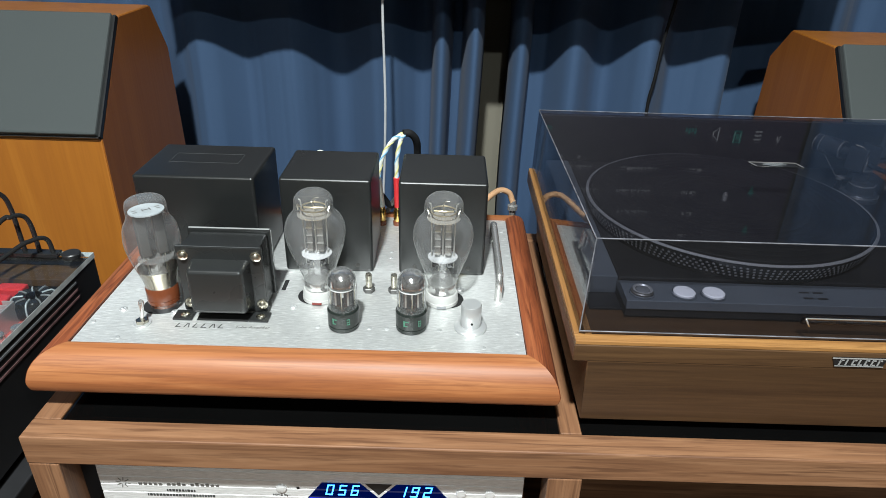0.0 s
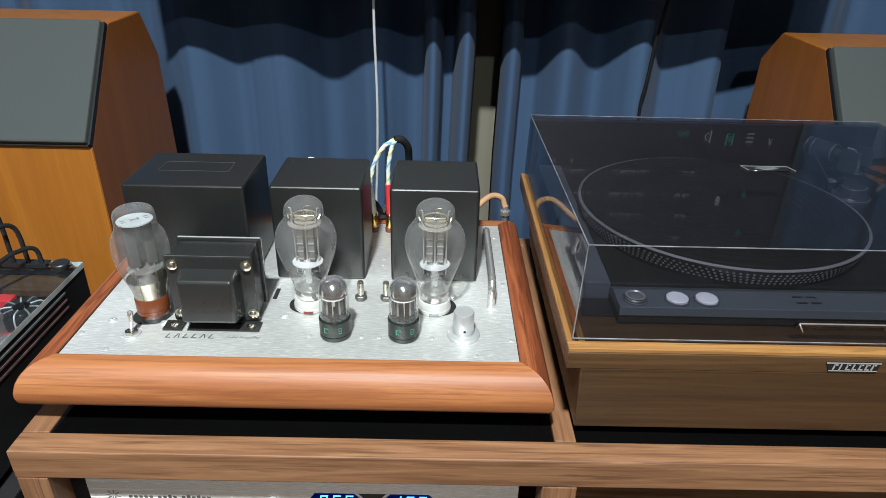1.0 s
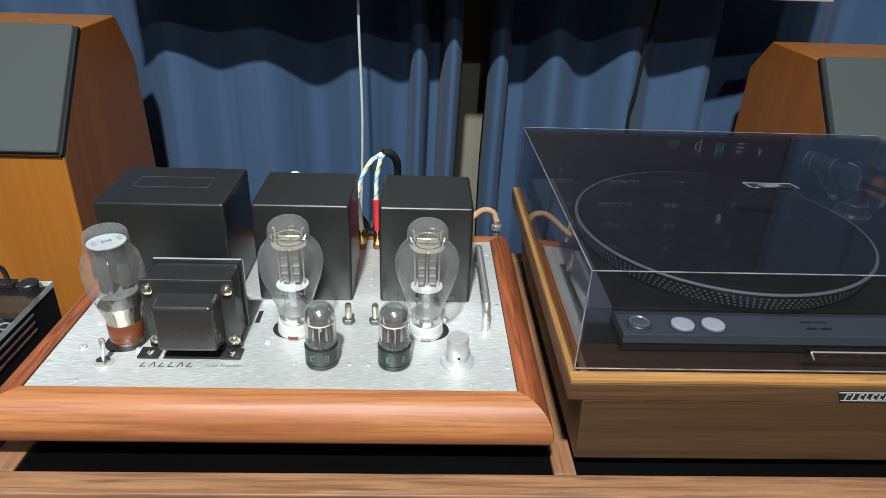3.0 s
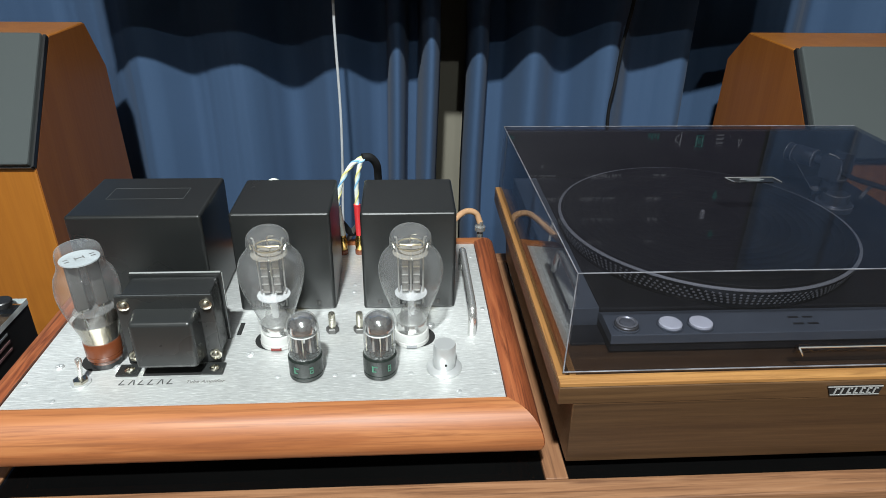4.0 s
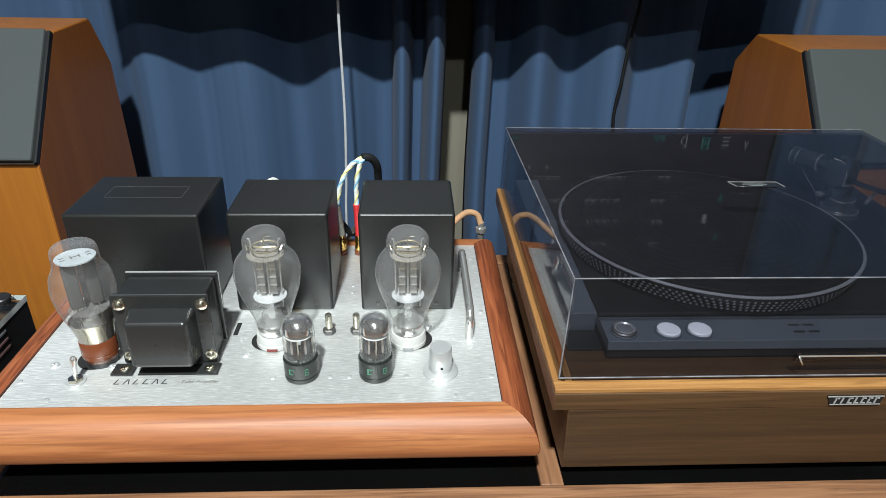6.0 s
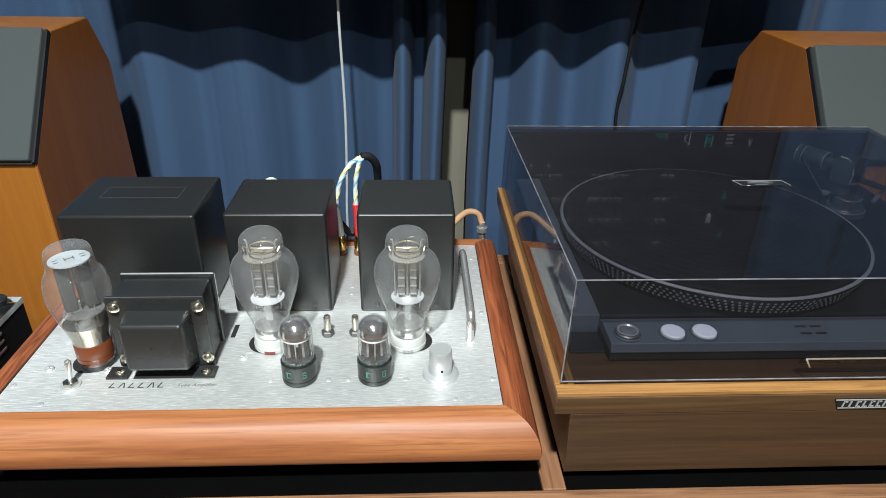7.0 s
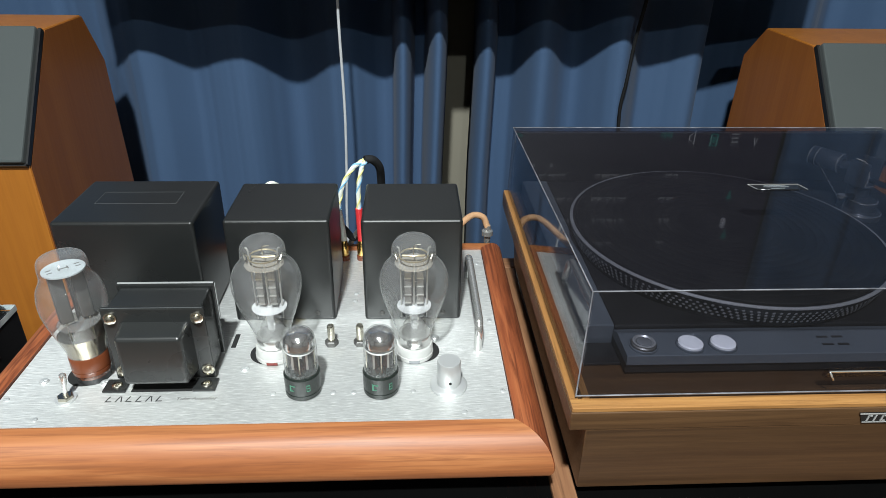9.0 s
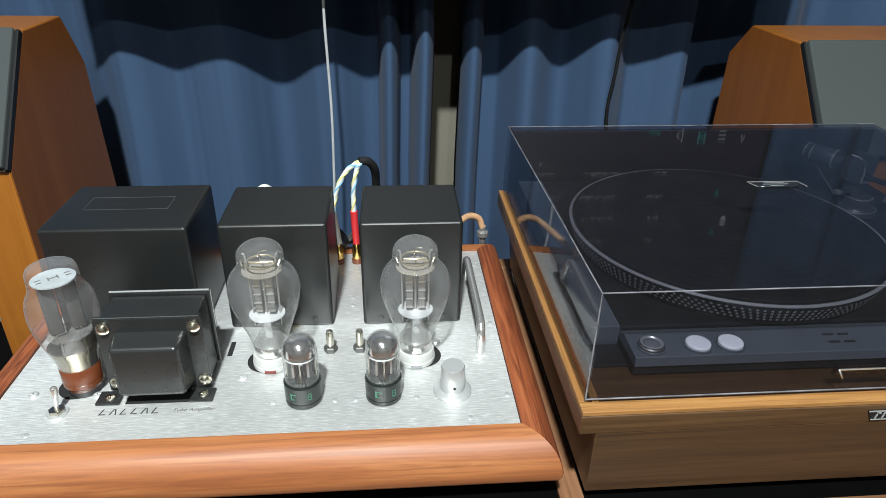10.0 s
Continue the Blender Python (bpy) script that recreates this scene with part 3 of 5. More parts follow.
def mitred_rail(p0, p1, out, mat):
    """One frame rail from inner corner to inner corner, mitred at both ends, its profile reaching outwards."""
    along = (Vector(p1) - Vector(p0)).normalized()
    out = Vector(out)
    bm = bmesh.new()
    prof = smooth_profile([(a, b, 0) for a, b in RAIL], 3)
    n = 24
    rings = []
    for k in range(n + 1):
        t = k / n
        ring = []
        for q in prof:
            a, b = Vector(p0) - along * q.x * 0.97, Vector(p1) + along * q.x * 0.97
            p = a.lerp(b, t) + out * q.x
            # the outer corners are worn round
            end = min((p - a).length, (b - p).length)
            worn = max(0.0, 1 - end / 0.018) ** 2 * 0.004 * min(1, q.x / 0.02)
            p = p - out * worn
            p.z += q.y
            ring.append(bm.verts.new(p))
        rings.append(ring)
    for a, b in zip(rings, rings[1:]):
        for i in range(len(prof) - 1):
            bm.faces.new((a[i], b[i], b[i + 1], a[i + 1]))
        bm.faces.new((a[-1], b[-1], b[0], a[0]))
    bm.faces.new(rings[0])
    bm.faces.new(rings[-1][::-1])
    bmesh.ops.recalc_face_normals(bm, faces=bm.faces)
    return part("frame_rail", bm, mat, amp, angle=60)


c0, c1, c2, c3 = (-PX, 0, PZ), (PX, 0, PZ), (PX, PY, PZ), (-PX, PY, PZ)
mitred_rail(c0, c1, (0, -1, 0), cherry_x)
mitred_rail(c1, c2, (1, 0, 0), cherry_y_shaded)
mitred_rail(c2, c3, (0, 1, 0), cherry_x)
mitred_rail(c3, c0, (-1, 0, 0), cherry_y_shaded)
part("deck_plate", box(-PX + 0.0005, PX - 0.0005, 0.0005, PY - 0.0005, PZ - 0.003, PZ, 0.0004), plate_metal, amp, "brushed aluminium deck")
part("bottom_pan", box(-PX + 0.004, PX - 0.004, 0.004, PY - 0.004, PZ - 0.052, PZ - 0.004, 0.001), black_paint, amp)
for fx in (-0.17, 0.17):
    for fy in (0.035, 0.27):
        part("foot", lathe([(0.016, 0), (0.018, 0.002), (0.018, 0.012), (0.014, PZ - 0.052 - RT + 0.002)], 24, (fx, fy, RT - 0.002)), black_rubber, amp)
for sx, sy in [(0.18, 0.012), (-0.18, 0.012), (-0.216, 0.038), (0.216, 0.039), (-0.214, 0.27), (0.214, 0.27), (0.216, 0.15), (-0.216, 0.15)]:
    part("deck_screw", screw_head(sx, sy, PZ, 0.0026, 0.0008), knob_metal, amp)
for sx, sy in [(-0.195, 0.061), (-0.140, 0.058), (-0.020, 0.075), (0.020, 0.122), (0.158, 0.120), (0.012, 0.040), (0.065, 0.040), (0.083, 0.040), (0.136, 0.040), (0.074, 0.19), (0.074, 0.205)]:
    big = sy > 0.05 and sy < 0.13
    part("socket_screw", screw_head(sx, sy, PZ, 0.0042 if big else 0.0026, 0.0022 if big else 0.0009), knob_metal, amp)


def transformer_can(x0, x1, y0, y1, z1, groove, name_label):
    c = thing("transformer_cover", name_label, "transformer cover", ((x0 + x1) / 2, (y0 + y1) / 2, PZ), "transformer covers")
    body = part("body", box(x0, x1, y0, y1, PZ, z1, 0.0032, 4), black_paint, c)
    for sx in (x0 + 0.018, x1 - 0.018):
        part("screw", moved(screw_head(0, 0, 0, 0.0026, 0.001), Matrix.Translation((sx, y0, PZ + 0.009)) @ pose(0, 0, 0, 90)), rect_plate, body)
    if groove:
        gx0, gx1, gy0, gy1 = groove
        t = 0.0005
        part("scribed_line", join(box(gx0, gx1, gy0, gy0 + t, z1 - 0.0005, z1 + 0.0002), box(gx0, gx1, gy1 - t, gy1, z1 - 0.0005, z1 + 0.0002),
                                  box(gx0, gx0 + t, gy0 + t, gy1 - t, z1 - 0.0005, z1 + 0.0002), box(gx1 - t, gx1, gy0 + t, gy1 - t, z1 - 0.0005, z1 + 0.0002)), scribe_grey, c, "thin pale scribed outline")
    return c


transformer_can(-0.203, -0.0705, 0.1490, 0.2525, 0.866, (-0.178, -0.0985, 0.192, 0.221), "large black painted steel transformer cover with a scribed outline")
transformer_can(-0.0450, 0.0565, 0.1540, 0.2475, 0.865, None, "black painted steel transformer cover behind an output tube")
transformer_can(0.0868, 0.1855, 0.1530, 0.2460, 0.865, None, "black painted steel transformer cover behind an output tube")

# choke with end bells
ck = thing("choke_transformer", "black open-frame choke with a rounded end bell and four nickel bolts", "transformer", (-0.087, 0.08, PZ))
part("core", box(-0.126, -0.046, 0.066, 0.098, PZ + 0.004, 0.8262, 0.0016), choke_lacquer, ck)
part("front_flange", box(-0.130, -0.043, 0.061, 0.0655, PZ + 0.002, 0.8275, 0.0014), choke_lacquer, ck)
part("rear_flange", box(-0.130, -0.0430, 0.0985, 0.102, PZ + 0.002, 0.829, 0.0013), choke_lacquer, ck)
# thin pale strips paint the highlights along the flange edges
part("flange_glint", join(box(-0.1290, -0.0440, 0.0993, 0.1014, 0.8288, 0.8297, 0.0003), box(-0.0432, -0.0426, 0.0993, 0.1014, 0.790, 0.8285, 0.0002)), knob_metal, ck, "pale strip painting the highlight on the rear flange lip")
part("flange_glint", box(-0.1290, -0.0440, 0.0612, 0.0622, 0.8273, 0.8278, 0.0002), scribe_grey, ck, "grey strip painting the highlight on the front flange edge")


def bell(x0, x1, z0, z1, y0, y1, taper):
    bm = box(x0, x1, min(y0, y1), max(y0, y1), z0, z1)
    cx, cz = (x0 + x1) / 2, (z0 + z1) / 2
    for v in bm.verts:
        if abs(v.co.y - y1) < 1e-6:
            v.co.x = cx + (v.co.x - cx) * taper
            v.co.z = cz + (v.co.z - cz) * taper
    bmesh.ops.bevel(bm, geom=list(bm.edges), offset=0.0036, segments=4, affect="EDGES", profile=0.5)
    return bm


part("front_bell", bell(-0.1165, -0.0555, PZ + 0.010, 0.814, 0.064, 0.039, 0.90), choke_lacquer, ck, "rounded glossy black end bell")
part("rear_bell", bell(-0.120, -0.054, PZ + 0.006, 0.813, 0.099, 0.122, 0.88), choke_lacquer, ck)
for bx, bz in ((-0.1225, 0.818), (-0.0495, 0.818), (-0.0480, 0.762), (-0.1225, 0.762)):
    bolt = part("bolt", moved(lathe([(0.0056, 0), (0.0056, 0.001), (0.0048, 0.0014), (0.0038, 0.0014), (0.0038, 0.0042), (0.0022, 0.0052), (0, 0.0054)], 20), Matrix.Translation((bx, 0.061, bz)) @ pose(0, 0, 0, 90)), nickel, ck, "nickel bolt with washer")
for fx in (-0.1265, -0.0485):
    part("mounting_foot", box(fx - 0.011, fx + 0.009, 0.044, 0.0608, PZ, PZ + 0.0025, 0.0008), choke_lacquer, ck)
    part("foot_screw", screw_head(fx, 0.0515, PZ + 0.0025, 0.0046, 0.002), nickel, ck)
# flat sheets on the deck paint the shade of the cable openings
part("cable_hole_shade", box(-0.113, -0.060, 0.045, 0.0605, PZ + 0.0002, PZ + 0.0006), hole_shade, ck)
part("cable_hole_shade", box(-0.0405, -0.036, 0.108, 0.130, PZ + 0.0002, PZ + 0.0006), hole_shade, ck)


def glass_bulb(prof, at, seg=48):
    return lathe([(p.x, p.y) for p in smooth_profile([(r, z, 0) for r, z in prof], 5)], seg, at, closed=False)


def power_tube(x, y, side):
    t = thing("output_tube", "large clear glass triode tube in a white ceramic socket", "vacuum tube", (x, y, PZ), "output tubes")
    o = (x, y, PZ)
    part("socket", lathe([(0.0182, 0.0008), (0.0182, 0.0046), (0.0176, 0.0052), (0.0174, 0.0125), (0.0166, 0.0138), (0.0, 0.0138)], 36, o), ceramic, t, "white ceramic socket")
    # the deck isn't cut: a flat disc paints the opening's shade
    part("socket_hole_shade", lathe([(0.0, 0.0002), (0.0180, 0.0002), (0.0180, 0.0006), (0.0, 0.0006)], 36, (x + side * 0.0062, y + 0.0025, PZ)), hole_shade, t)
    part("socket_clip", moved(box(-0.005, 0.005, -0.0188, -0.0166, 0.0012, 0.0034), Matrix.Translation(o)), dark_red if x < 0.05 else grey_part, t)
    part("base_collar", lathe([(0.0140, 0.0140), (0.0154, 0.0152), (0.0156, 0.0240), (0.0150, 0.0250), (0, 0.0250)], 36, o), chrome, t, "polished metal collar")
    part("bulb", glass_bulb([(0.0152, 0.0242), (0.0182, 0.0340), (0.0232, 0.0485), (0.0282, 0.0630), (0.0310, 0.0765), (0.0311, 0.0855), (0.0282, 0.0950), (0.0228, 0.1020), (0.0203, 0.1065), (0.0199, 0.112), (0.0190, 0.1185), (0.0142, 0.1240), (0.007, 0.1263), (0.0, 0.1268)], o), bulb_glass, t, "clear shouldered glass bulb")
    # electrodes
    part("anode", moved(join(box(-0.0088, -0.0022, -0.0040, 0.0040, 0.058, 0.099, 0.001), box(0.0022, 0.0088, -0.0040, 0.0040, 0.058, 0.099, 0.001)), Matrix.Translation(o)), anode, t, "grey twin anode plates")
    part("filament_post", rod([(x, y, PZ + 0.053), (x, y, PZ + 0.100)], 0.0011, 8, smooth=False), rung_grey, t)
    for k in range(5):
        zz = 0.0600 + 0.0086 * k
        part("anode_rung", moved(join(box(-0.0088, -0.0024, -0.0056, -0.0042, zz, zz + 0.0009), box(0.0024, 0.0088, -0.0056, -0.0042, zz, zz + 0.0009)), Matrix.Translation(o)), rung_grey, t)
    for sx in (-1, 1):
        part("support_rod", rod([(x + sx * 0.0115, y, PZ + 0.042), (x + sx * 0.0125, y, PZ + 0.108), (x + sx * 0.0150, y, PZ + 0.1165)], 0.0008, 8, 4), rung_grey, t)
        part("spring_clip", rod([(x + sx * 0.0150, y - 0.004, PZ + 0.106), (x + sx * 0.0168, y, PZ + 0.110), (x + sx * 0.0150, y + 0.004, PZ + 0.106)], 0.0009, 6, 4), nickel, t)
    part("top_mica", lathe([(0, 0.1000), (0.0172, 0.1000), (0.0172, 0.1006), (0, 0.1006)], 28, o), gold_veil, t, "golden translucent mica disc")
    part("getter_ring", rod([(x + 0.013 * math.cos(a * math.pi / 8), y + 0.013 * math.sin(a * math.pi / 8), PZ + 0.1075) for a in range(17)], 0.0008, 6, 3), pale_gold, t)
    part("getter_bar", rod([(x - 0.010, y, PZ + 0.1075), (x, y - 0.002, PZ + 0.1080), (x + 0.010, y, PZ + 0.1075)], 0.0011, 8, 4), pale_gold, t)
    part("filament_hook", rod([(x, y, PZ + 0.1045), (x, y, PZ + 0.117), (x + 0.006, y, PZ + 0.1185)], 0.0006, 6, 3), nickel, t)
    part("lower_mica", lathe([(0.0, 0.0545), (0.0158, 0.0545), (0.0158, 0.0553), (0.0, 0.0553)], 28, o), mica_veil, t, "milky mica disc")
    part("stem", lathe([(0.0118, 0.0250), (0.0104, 0.034), (0.0066, 0.040), (0.0038, 0.0500), (0, 0.0500)], 24, o), pale_glass, t)
    part("stem_press", moved(box(-0.0032, 0.0032, -0.0035, -0.0022, 0.030, 0.0543, 0.0005), Matrix.Translation(o)), mica_veil, t)
    part("getter_cup", moved(join(box(-0.011, -0.004, -0.003, 0.003, 0.043, 0.0490, 0.001), box(0.004, 0.011, -0.003, 0.003, 0.043, 0.0490, 0.001)), Matrix.Translation(o)), black_gloss, t)
    for sx in (-0.006, 0.0, 0.006):
        part("lead_wire", rod([(x + sx * 0.6, y, PZ + 0.038), (x + sx, y - 0.001, PZ + 0.0530)], 0.0007, 6, smooth=False), nickel, t)
    return t


power_tube(0.0045, 0.097, -1)
power_tube(0.1375, 0.0965, 1)


def octal_tube(x, y):
    t = thing("driver_tube", "small glass tube with a silvered top on a black octal base", "vacuum tube", (x, y, PZ), "driver tubes")
    o = (x, y, PZ)
    part("base", lathe([(0.0148, 0.0002), (0.0158, 0.001), (0.0158, 0.0045), (0.0150, 0.005), (0.0158, 0.0055), (0.0160, 0.0215), (0.0150, 0.0232), (0, 0.0232)], 40, o), base_black, t, "black octal base with green print")
    part("bulb", glass_bulb([(0.0143, 0.0225), (0.0146, 0.028), (0.0146, 0.046), (0.0144, 0.053), (0.0130, 0.0595), (0.0095, 0.0638), (0.0045, 0.0655), (0, 0.066)], o), bulb_glass, t)
    part("getter_flash", glass_bulb([(0.01400, 0.0505), (0.01365, 0.0535), (0.0124, 0.0585), (0.0088, 0.0628), (0.004, 0.0645), (0, 0.065)], o), getter, t, "silvery getter coating")
    part("mica_spacer", lathe([(0, 0.0465), (0.0132, 0.0465), (0.0132, 0.0473), (0, 0.0473)], 24, o), mica, t)
    for sx in (-0.0062, 0.0062):
        part("anode", lathe([(0.0050, 0.027), (0.0050, 0.043), (0, 0.043)], 16, (x + sx, y, PZ)), black_paint, t)
        part("anode_seam", box(x + sx - 0.0009, x + sx + 0.0009, y - 0.0058, y - 0.0046, PZ + 0.027, PZ + 0.043), rung_grey, t)
    for sx, sy in ((-0.012, 0.0), (0.012, 0.0), (0, -0.0085), (0, 0.0085)):
        part("support_rod", rod([(x + sx, y + sy, PZ + 0.024), (x + sx, y + sy, PZ + 0.052)], 0.0006, 6, smooth=False), nickel, t)
    # printed marks wrap round the front of the base
    for k, (a0, a1, z0, z1) in enumerate([(-34, -28, 0.010, 0.017), (-28, -14, 0.0155, 0.0168), (-27, -19, 0.0105, 0.0118), (20, 32, 0.010, 0.0112), (20, 22, 0.010, 0.017), (30, 32, 0.010, 0.017), (20, 32, 0.0158, 0.017), (22, 30, 0.0130, 0.0140)]):
        bm = bmesh.new()
        vs = []
        for a in (a0, (a0 + a1) / 2, a1):
            aa = radians(a - 90)
            vs.append([bm.verts.new((x + 0.01612 * math.cos(aa), y + 0.01612 * math.sin(aa), PZ + z)) for z in (z0, z1)])
        for p, q in zip(vs, vs[1:]):
            bm.faces.new((p[0], q[0], q[1], p[1]))
        part("printed_mark", bm, green_print, t)
    return t


oct_a = octal_tube(0.0385, 0.0445)
copy_thing(oct_a, Matrix.Translation((0.1075, 0.0445, PZ)) @ pose(0, 0, 0, 0, 0, 8))

# rectifier tube, leaning in its socket
rect = thing("rectifier_tube", "tall clear glass rectifier tube on a leaning brown base", "vacuum tube", (-0.155, 0.066, PZ), "rectifier tube")
top = Vector((-0.1555, 0.0715, 0.872))
foot = Vector((-0.1535, 0.0690, PZ + 0.0090))
tip = (top - foot).normalized().to_track_quat("Z", "Y").to_matrix().to_4x4()
M = Matrix.Translation(foot) @ tip
ME = M @ Matrix.Translation((0, 0, -0.0046))
part("socket", lathe([(0.0140, 0.0002), (0.0142, 0.0058), (0.0, 0.0058)], 32, (-0.1535, 0.0690, PZ)), black_plastic, rect)
# flat dark disc painting the shade of the socket hole
part("socket_hole_shade", lathe([(0.0, 0.0002), (0.0180, 0.0002), (0.0180, 0.0006), (0.0, 0.0006)], 36, (-0.1595, 0.0720, PZ)), hole_shade, rect)
part("base", moved(lathe([(0.0140, -0.0040), (0.0150, -0.0005), (0.0162, 0.0008), (0.0164, 0.0044), (0.0158, 0.0049), (0.0164, 0.0054), (0.0164, 0.0180), (0.0158, 0.0192), (0, 0.0192)], 44), M), bakelite, rect, "brown bakelite base")
part("bulb", moved(glass_bulb([(0.0158, 0.0235), (0.0172, 0.032), (0.0222, 0.049), (0.0262, 0.066), (0.0270, 0.078), (0.0252, 0.090), (0.0214, 0.0975), (0.0197, 0.103), (0.0195, 0.111), (0.0176, 0.1175), (0.011, 0.1205), (0.0, 0.1212)], (0, 0, 0)), ME), bulb_glass, rect)
part("getter_flash", moved(glass_bulb([(0.0154, 0.0240), (0.0168, 0.0325), (0.0200, 0.0440)], (0, 0, 0)), ME), getter_brown, rect, "smoky silver getter coating")
tm = part("top_mica", moved(lathe([(0, 0.1060), (0.0170, 0.1060), (0.0170, 0.1072), (0, 0.1072)], 32), ME), disc_grey, rect, "pale mica disc with slots")
part("mica_slot", moved(join(box(-0.013, -0.009, -0.003, -0.002, 0.1073, 0.1076), box(-0.013, -0.009, 0.002, 0.003, 0.1073, 0.1076), box(0.009, 0.013, -0.003, -0.002, 0.1073, 0.1076), box(0.009, 0.013, 0.002, 0.003, 0.1073, 0.1076),
                             box(-0.004, 0.004, -0.0005, 0.0005, 0.1073, 0.1076), box(-0.004, -0.003, -0.003, 0.003, 0.1073, 0.1076), box(0.003, 0.004, -0.003, 0.003, 0.1073, 0.1076)), ME), anode, tm)
for sx in (-0.0085, 0.0085):
    part("anode", moved(box(sx - 0.0055, sx + 0.0055, -0.004, 0.004, 0.058, 0.1055, 0.0015), ME), rect_plate, rect)
    part("support_rod", moved(rod([(sx, 0, 0.030), (sx * 1.1, 0, 0.058)], 0.0009, 8, smooth=False), ME), nickel, rect)
part("lower_mica", moved(lathe([(0, 0.0545), (0.0175, 0.0545), (0.0175, 0.0552), (0, 0.0552)], 28), ME), glass_mica, rect)
part("stem", moved(lathe([(0.0125, 0.0255), (0.0105, 0.036), (0.004, 0.046), (0, 0.046)], 24), ME), pale_glass, rect)
for k, (words, zz) in enumerate([("MADE IN", 0.0148), ("U.S.A.", 0.0114)]):
    bm = lettering(words, 0.0042, Matrix.Identity(4))
    for v in bm.verts:
        a = radians(-90 + 12) + v.co.x / 0.0166
        v.co = Vector((0.01665 * math.cos(a), 0.01665 * math.sin(a), zz + v.co.y))
    part("print", moved(bm, M), white_print, rect)
for k in range(3):
    a = radians(-60 + 7 * k)
    part("printed_bar", moved(moved(box(-0.0009, 0.0009, -0.0002, 0.0002, 0, 0.002), Matrix.Translation((0.0166 * math.cos(a), 0.0166 * math.sin(a), 0.0080)) @ pose(0, 0, 0, 0, 0, math.degrees(a) + 90)), M), white_print, rect)

# controls on the deck
KX, KY = 0.168, 0.0462
knob = thing("volume_knob", "round satin aluminium volume knob with a flared skirt", "knob", (KX, KY, PZ))
part("cap", lathe([(0.0104, 0.0046), (0.0108, 0.0056), (0.0105, 0.0278), (0.0098, 0.0290), (0.0, 0.0292)], 64, (KX, KY, PZ), closed=False), knob_metal, knob)
part("skirt", lathe([(0.0166, 0.0003), (0.0168, 0.0010), (0.0168, 0.0028), (0.0160, 0.0036), (0.0104, 0.0046), (0.0, 0.0046)], 64, (KX, KY, PZ)), knob_metal, knob, "flared knob skirt")
part("pointer_hole", moved(lathe([(0, 0), (0.0013, 0), (0.0013, 0.0004), (0, 0.0004)], 12), Matrix.Translation((KX + 0.0008, KY - 0.0108, PZ + 0.0115)) @ pose(0, 0, 0, 90)), hole_shade, knob)
sw = thing("toggle_switch", "nickel toggle switch with a hex nut on the deck", "switch", (-0.1655, 0.0375, PZ))
part("washer", lathe([(0.0088, 0.0002), (0.0088, 0.0016), (0.005, 0.0016), (0, 0.0016)], 28, (-0.1655, 0.0375, PZ)), knob_metal, sw)
part("hex_nut", lathe([(0.0066, 0.0017), (0.0066, 0.0040), (0.0058, 0.0046), (0, 0.0046)], 6, (-0.1655, 0.0375, PZ)), nickel, sw)
part("lever", moved(lathe([(0.0018, 0.004), (0.0020, 0.008), (0.0030, 0.023), (0.0027, 0.0250), (0.0014, 0.0262), (0, 0.0264)], 20), Matrix.Translation((-0.1655, 0.0375, PZ)) @ pose(0, 0, 0, -6, 4, 0)), chrome, sw)
for nx in (0.0565, 0.0845):
    b = thing("bias_stud", "short threaded nickel stud with a dark hex nut", "stud", (nx, 0.112, PZ), "bias studs")
    part("hex_nut", lathe([(0.0066, 0.0002), (0.0066, 0.0048), (0.0058, 0.0056), (0, 0.0056)], 6, (nx, 0.112, PZ)), rect_plate, b)
    part("stud", lathe([(0.0034, 0.0056)] + [(0.0034 + 0.0003 * (k % 2), 0.006 + 0.0013 * k) for k in range(12)] + [(0.0030, 0.0225), (0, 0.0228)], 16, (nx, 0.112, PZ)), nickel, b)
hd = thing("lifting_handle", "polished chrome bar handle screwed to the deck", "handle", (0.200, 0.17, PZ))
part("bar", rod([(0.1995, 0.101, PZ), (0.1995, 0.101, PZ + 0.018), (0.1997, 0.104, PZ + 0.0265), (0.2000, 0.115, PZ + 0.030), (0.2000, 0.18, PZ + 0.030), (0.2000, 0.224, PZ + 0.030), (0.2000, 0.235, PZ + 0.0265), (0.2000, 0.238, PZ + 0.018), (0.2000, 0.238, PZ)], 0.0042, 14, 5), chrome, hd)

# marks printed on the deck: a maker's mark as plain slanted shapes, and the words beside it
for k in range(6):
    x = -0.131 + 0.0086 * k
    sl = 0.0022
    part("printed_mark", join(prism([(x, 0.0325), (x + 0.0010, 0.0325), (x + sl + 0.0010, 0.0395), (x + sl, 0.0395)], "z", PZ, PZ + 0.00025),
                              prism([(x + 0.0012, 0.0325), (x + 0.0054, 0.0325), (x + 0.0057, 0.0334), (x + 0.0015, 0.0334)], "z", PZ, PZ + 0.00025) if k in (0, 2, 3, 5) else
                              prism([(x + 0.0050, 0.0325), (x + 0.0060, 0.0325), (x + 0.0042, 0.0395), (x + 0.0032, 0.0395)], "z", PZ, PZ + 0.00025)), ink, amp)
part("printed_words", lettering("Tube Amplifier", 0.0058, pose(-0.071, 0.0335, PZ + 0.0001), 0.2), anode, amp, "grey printed words")

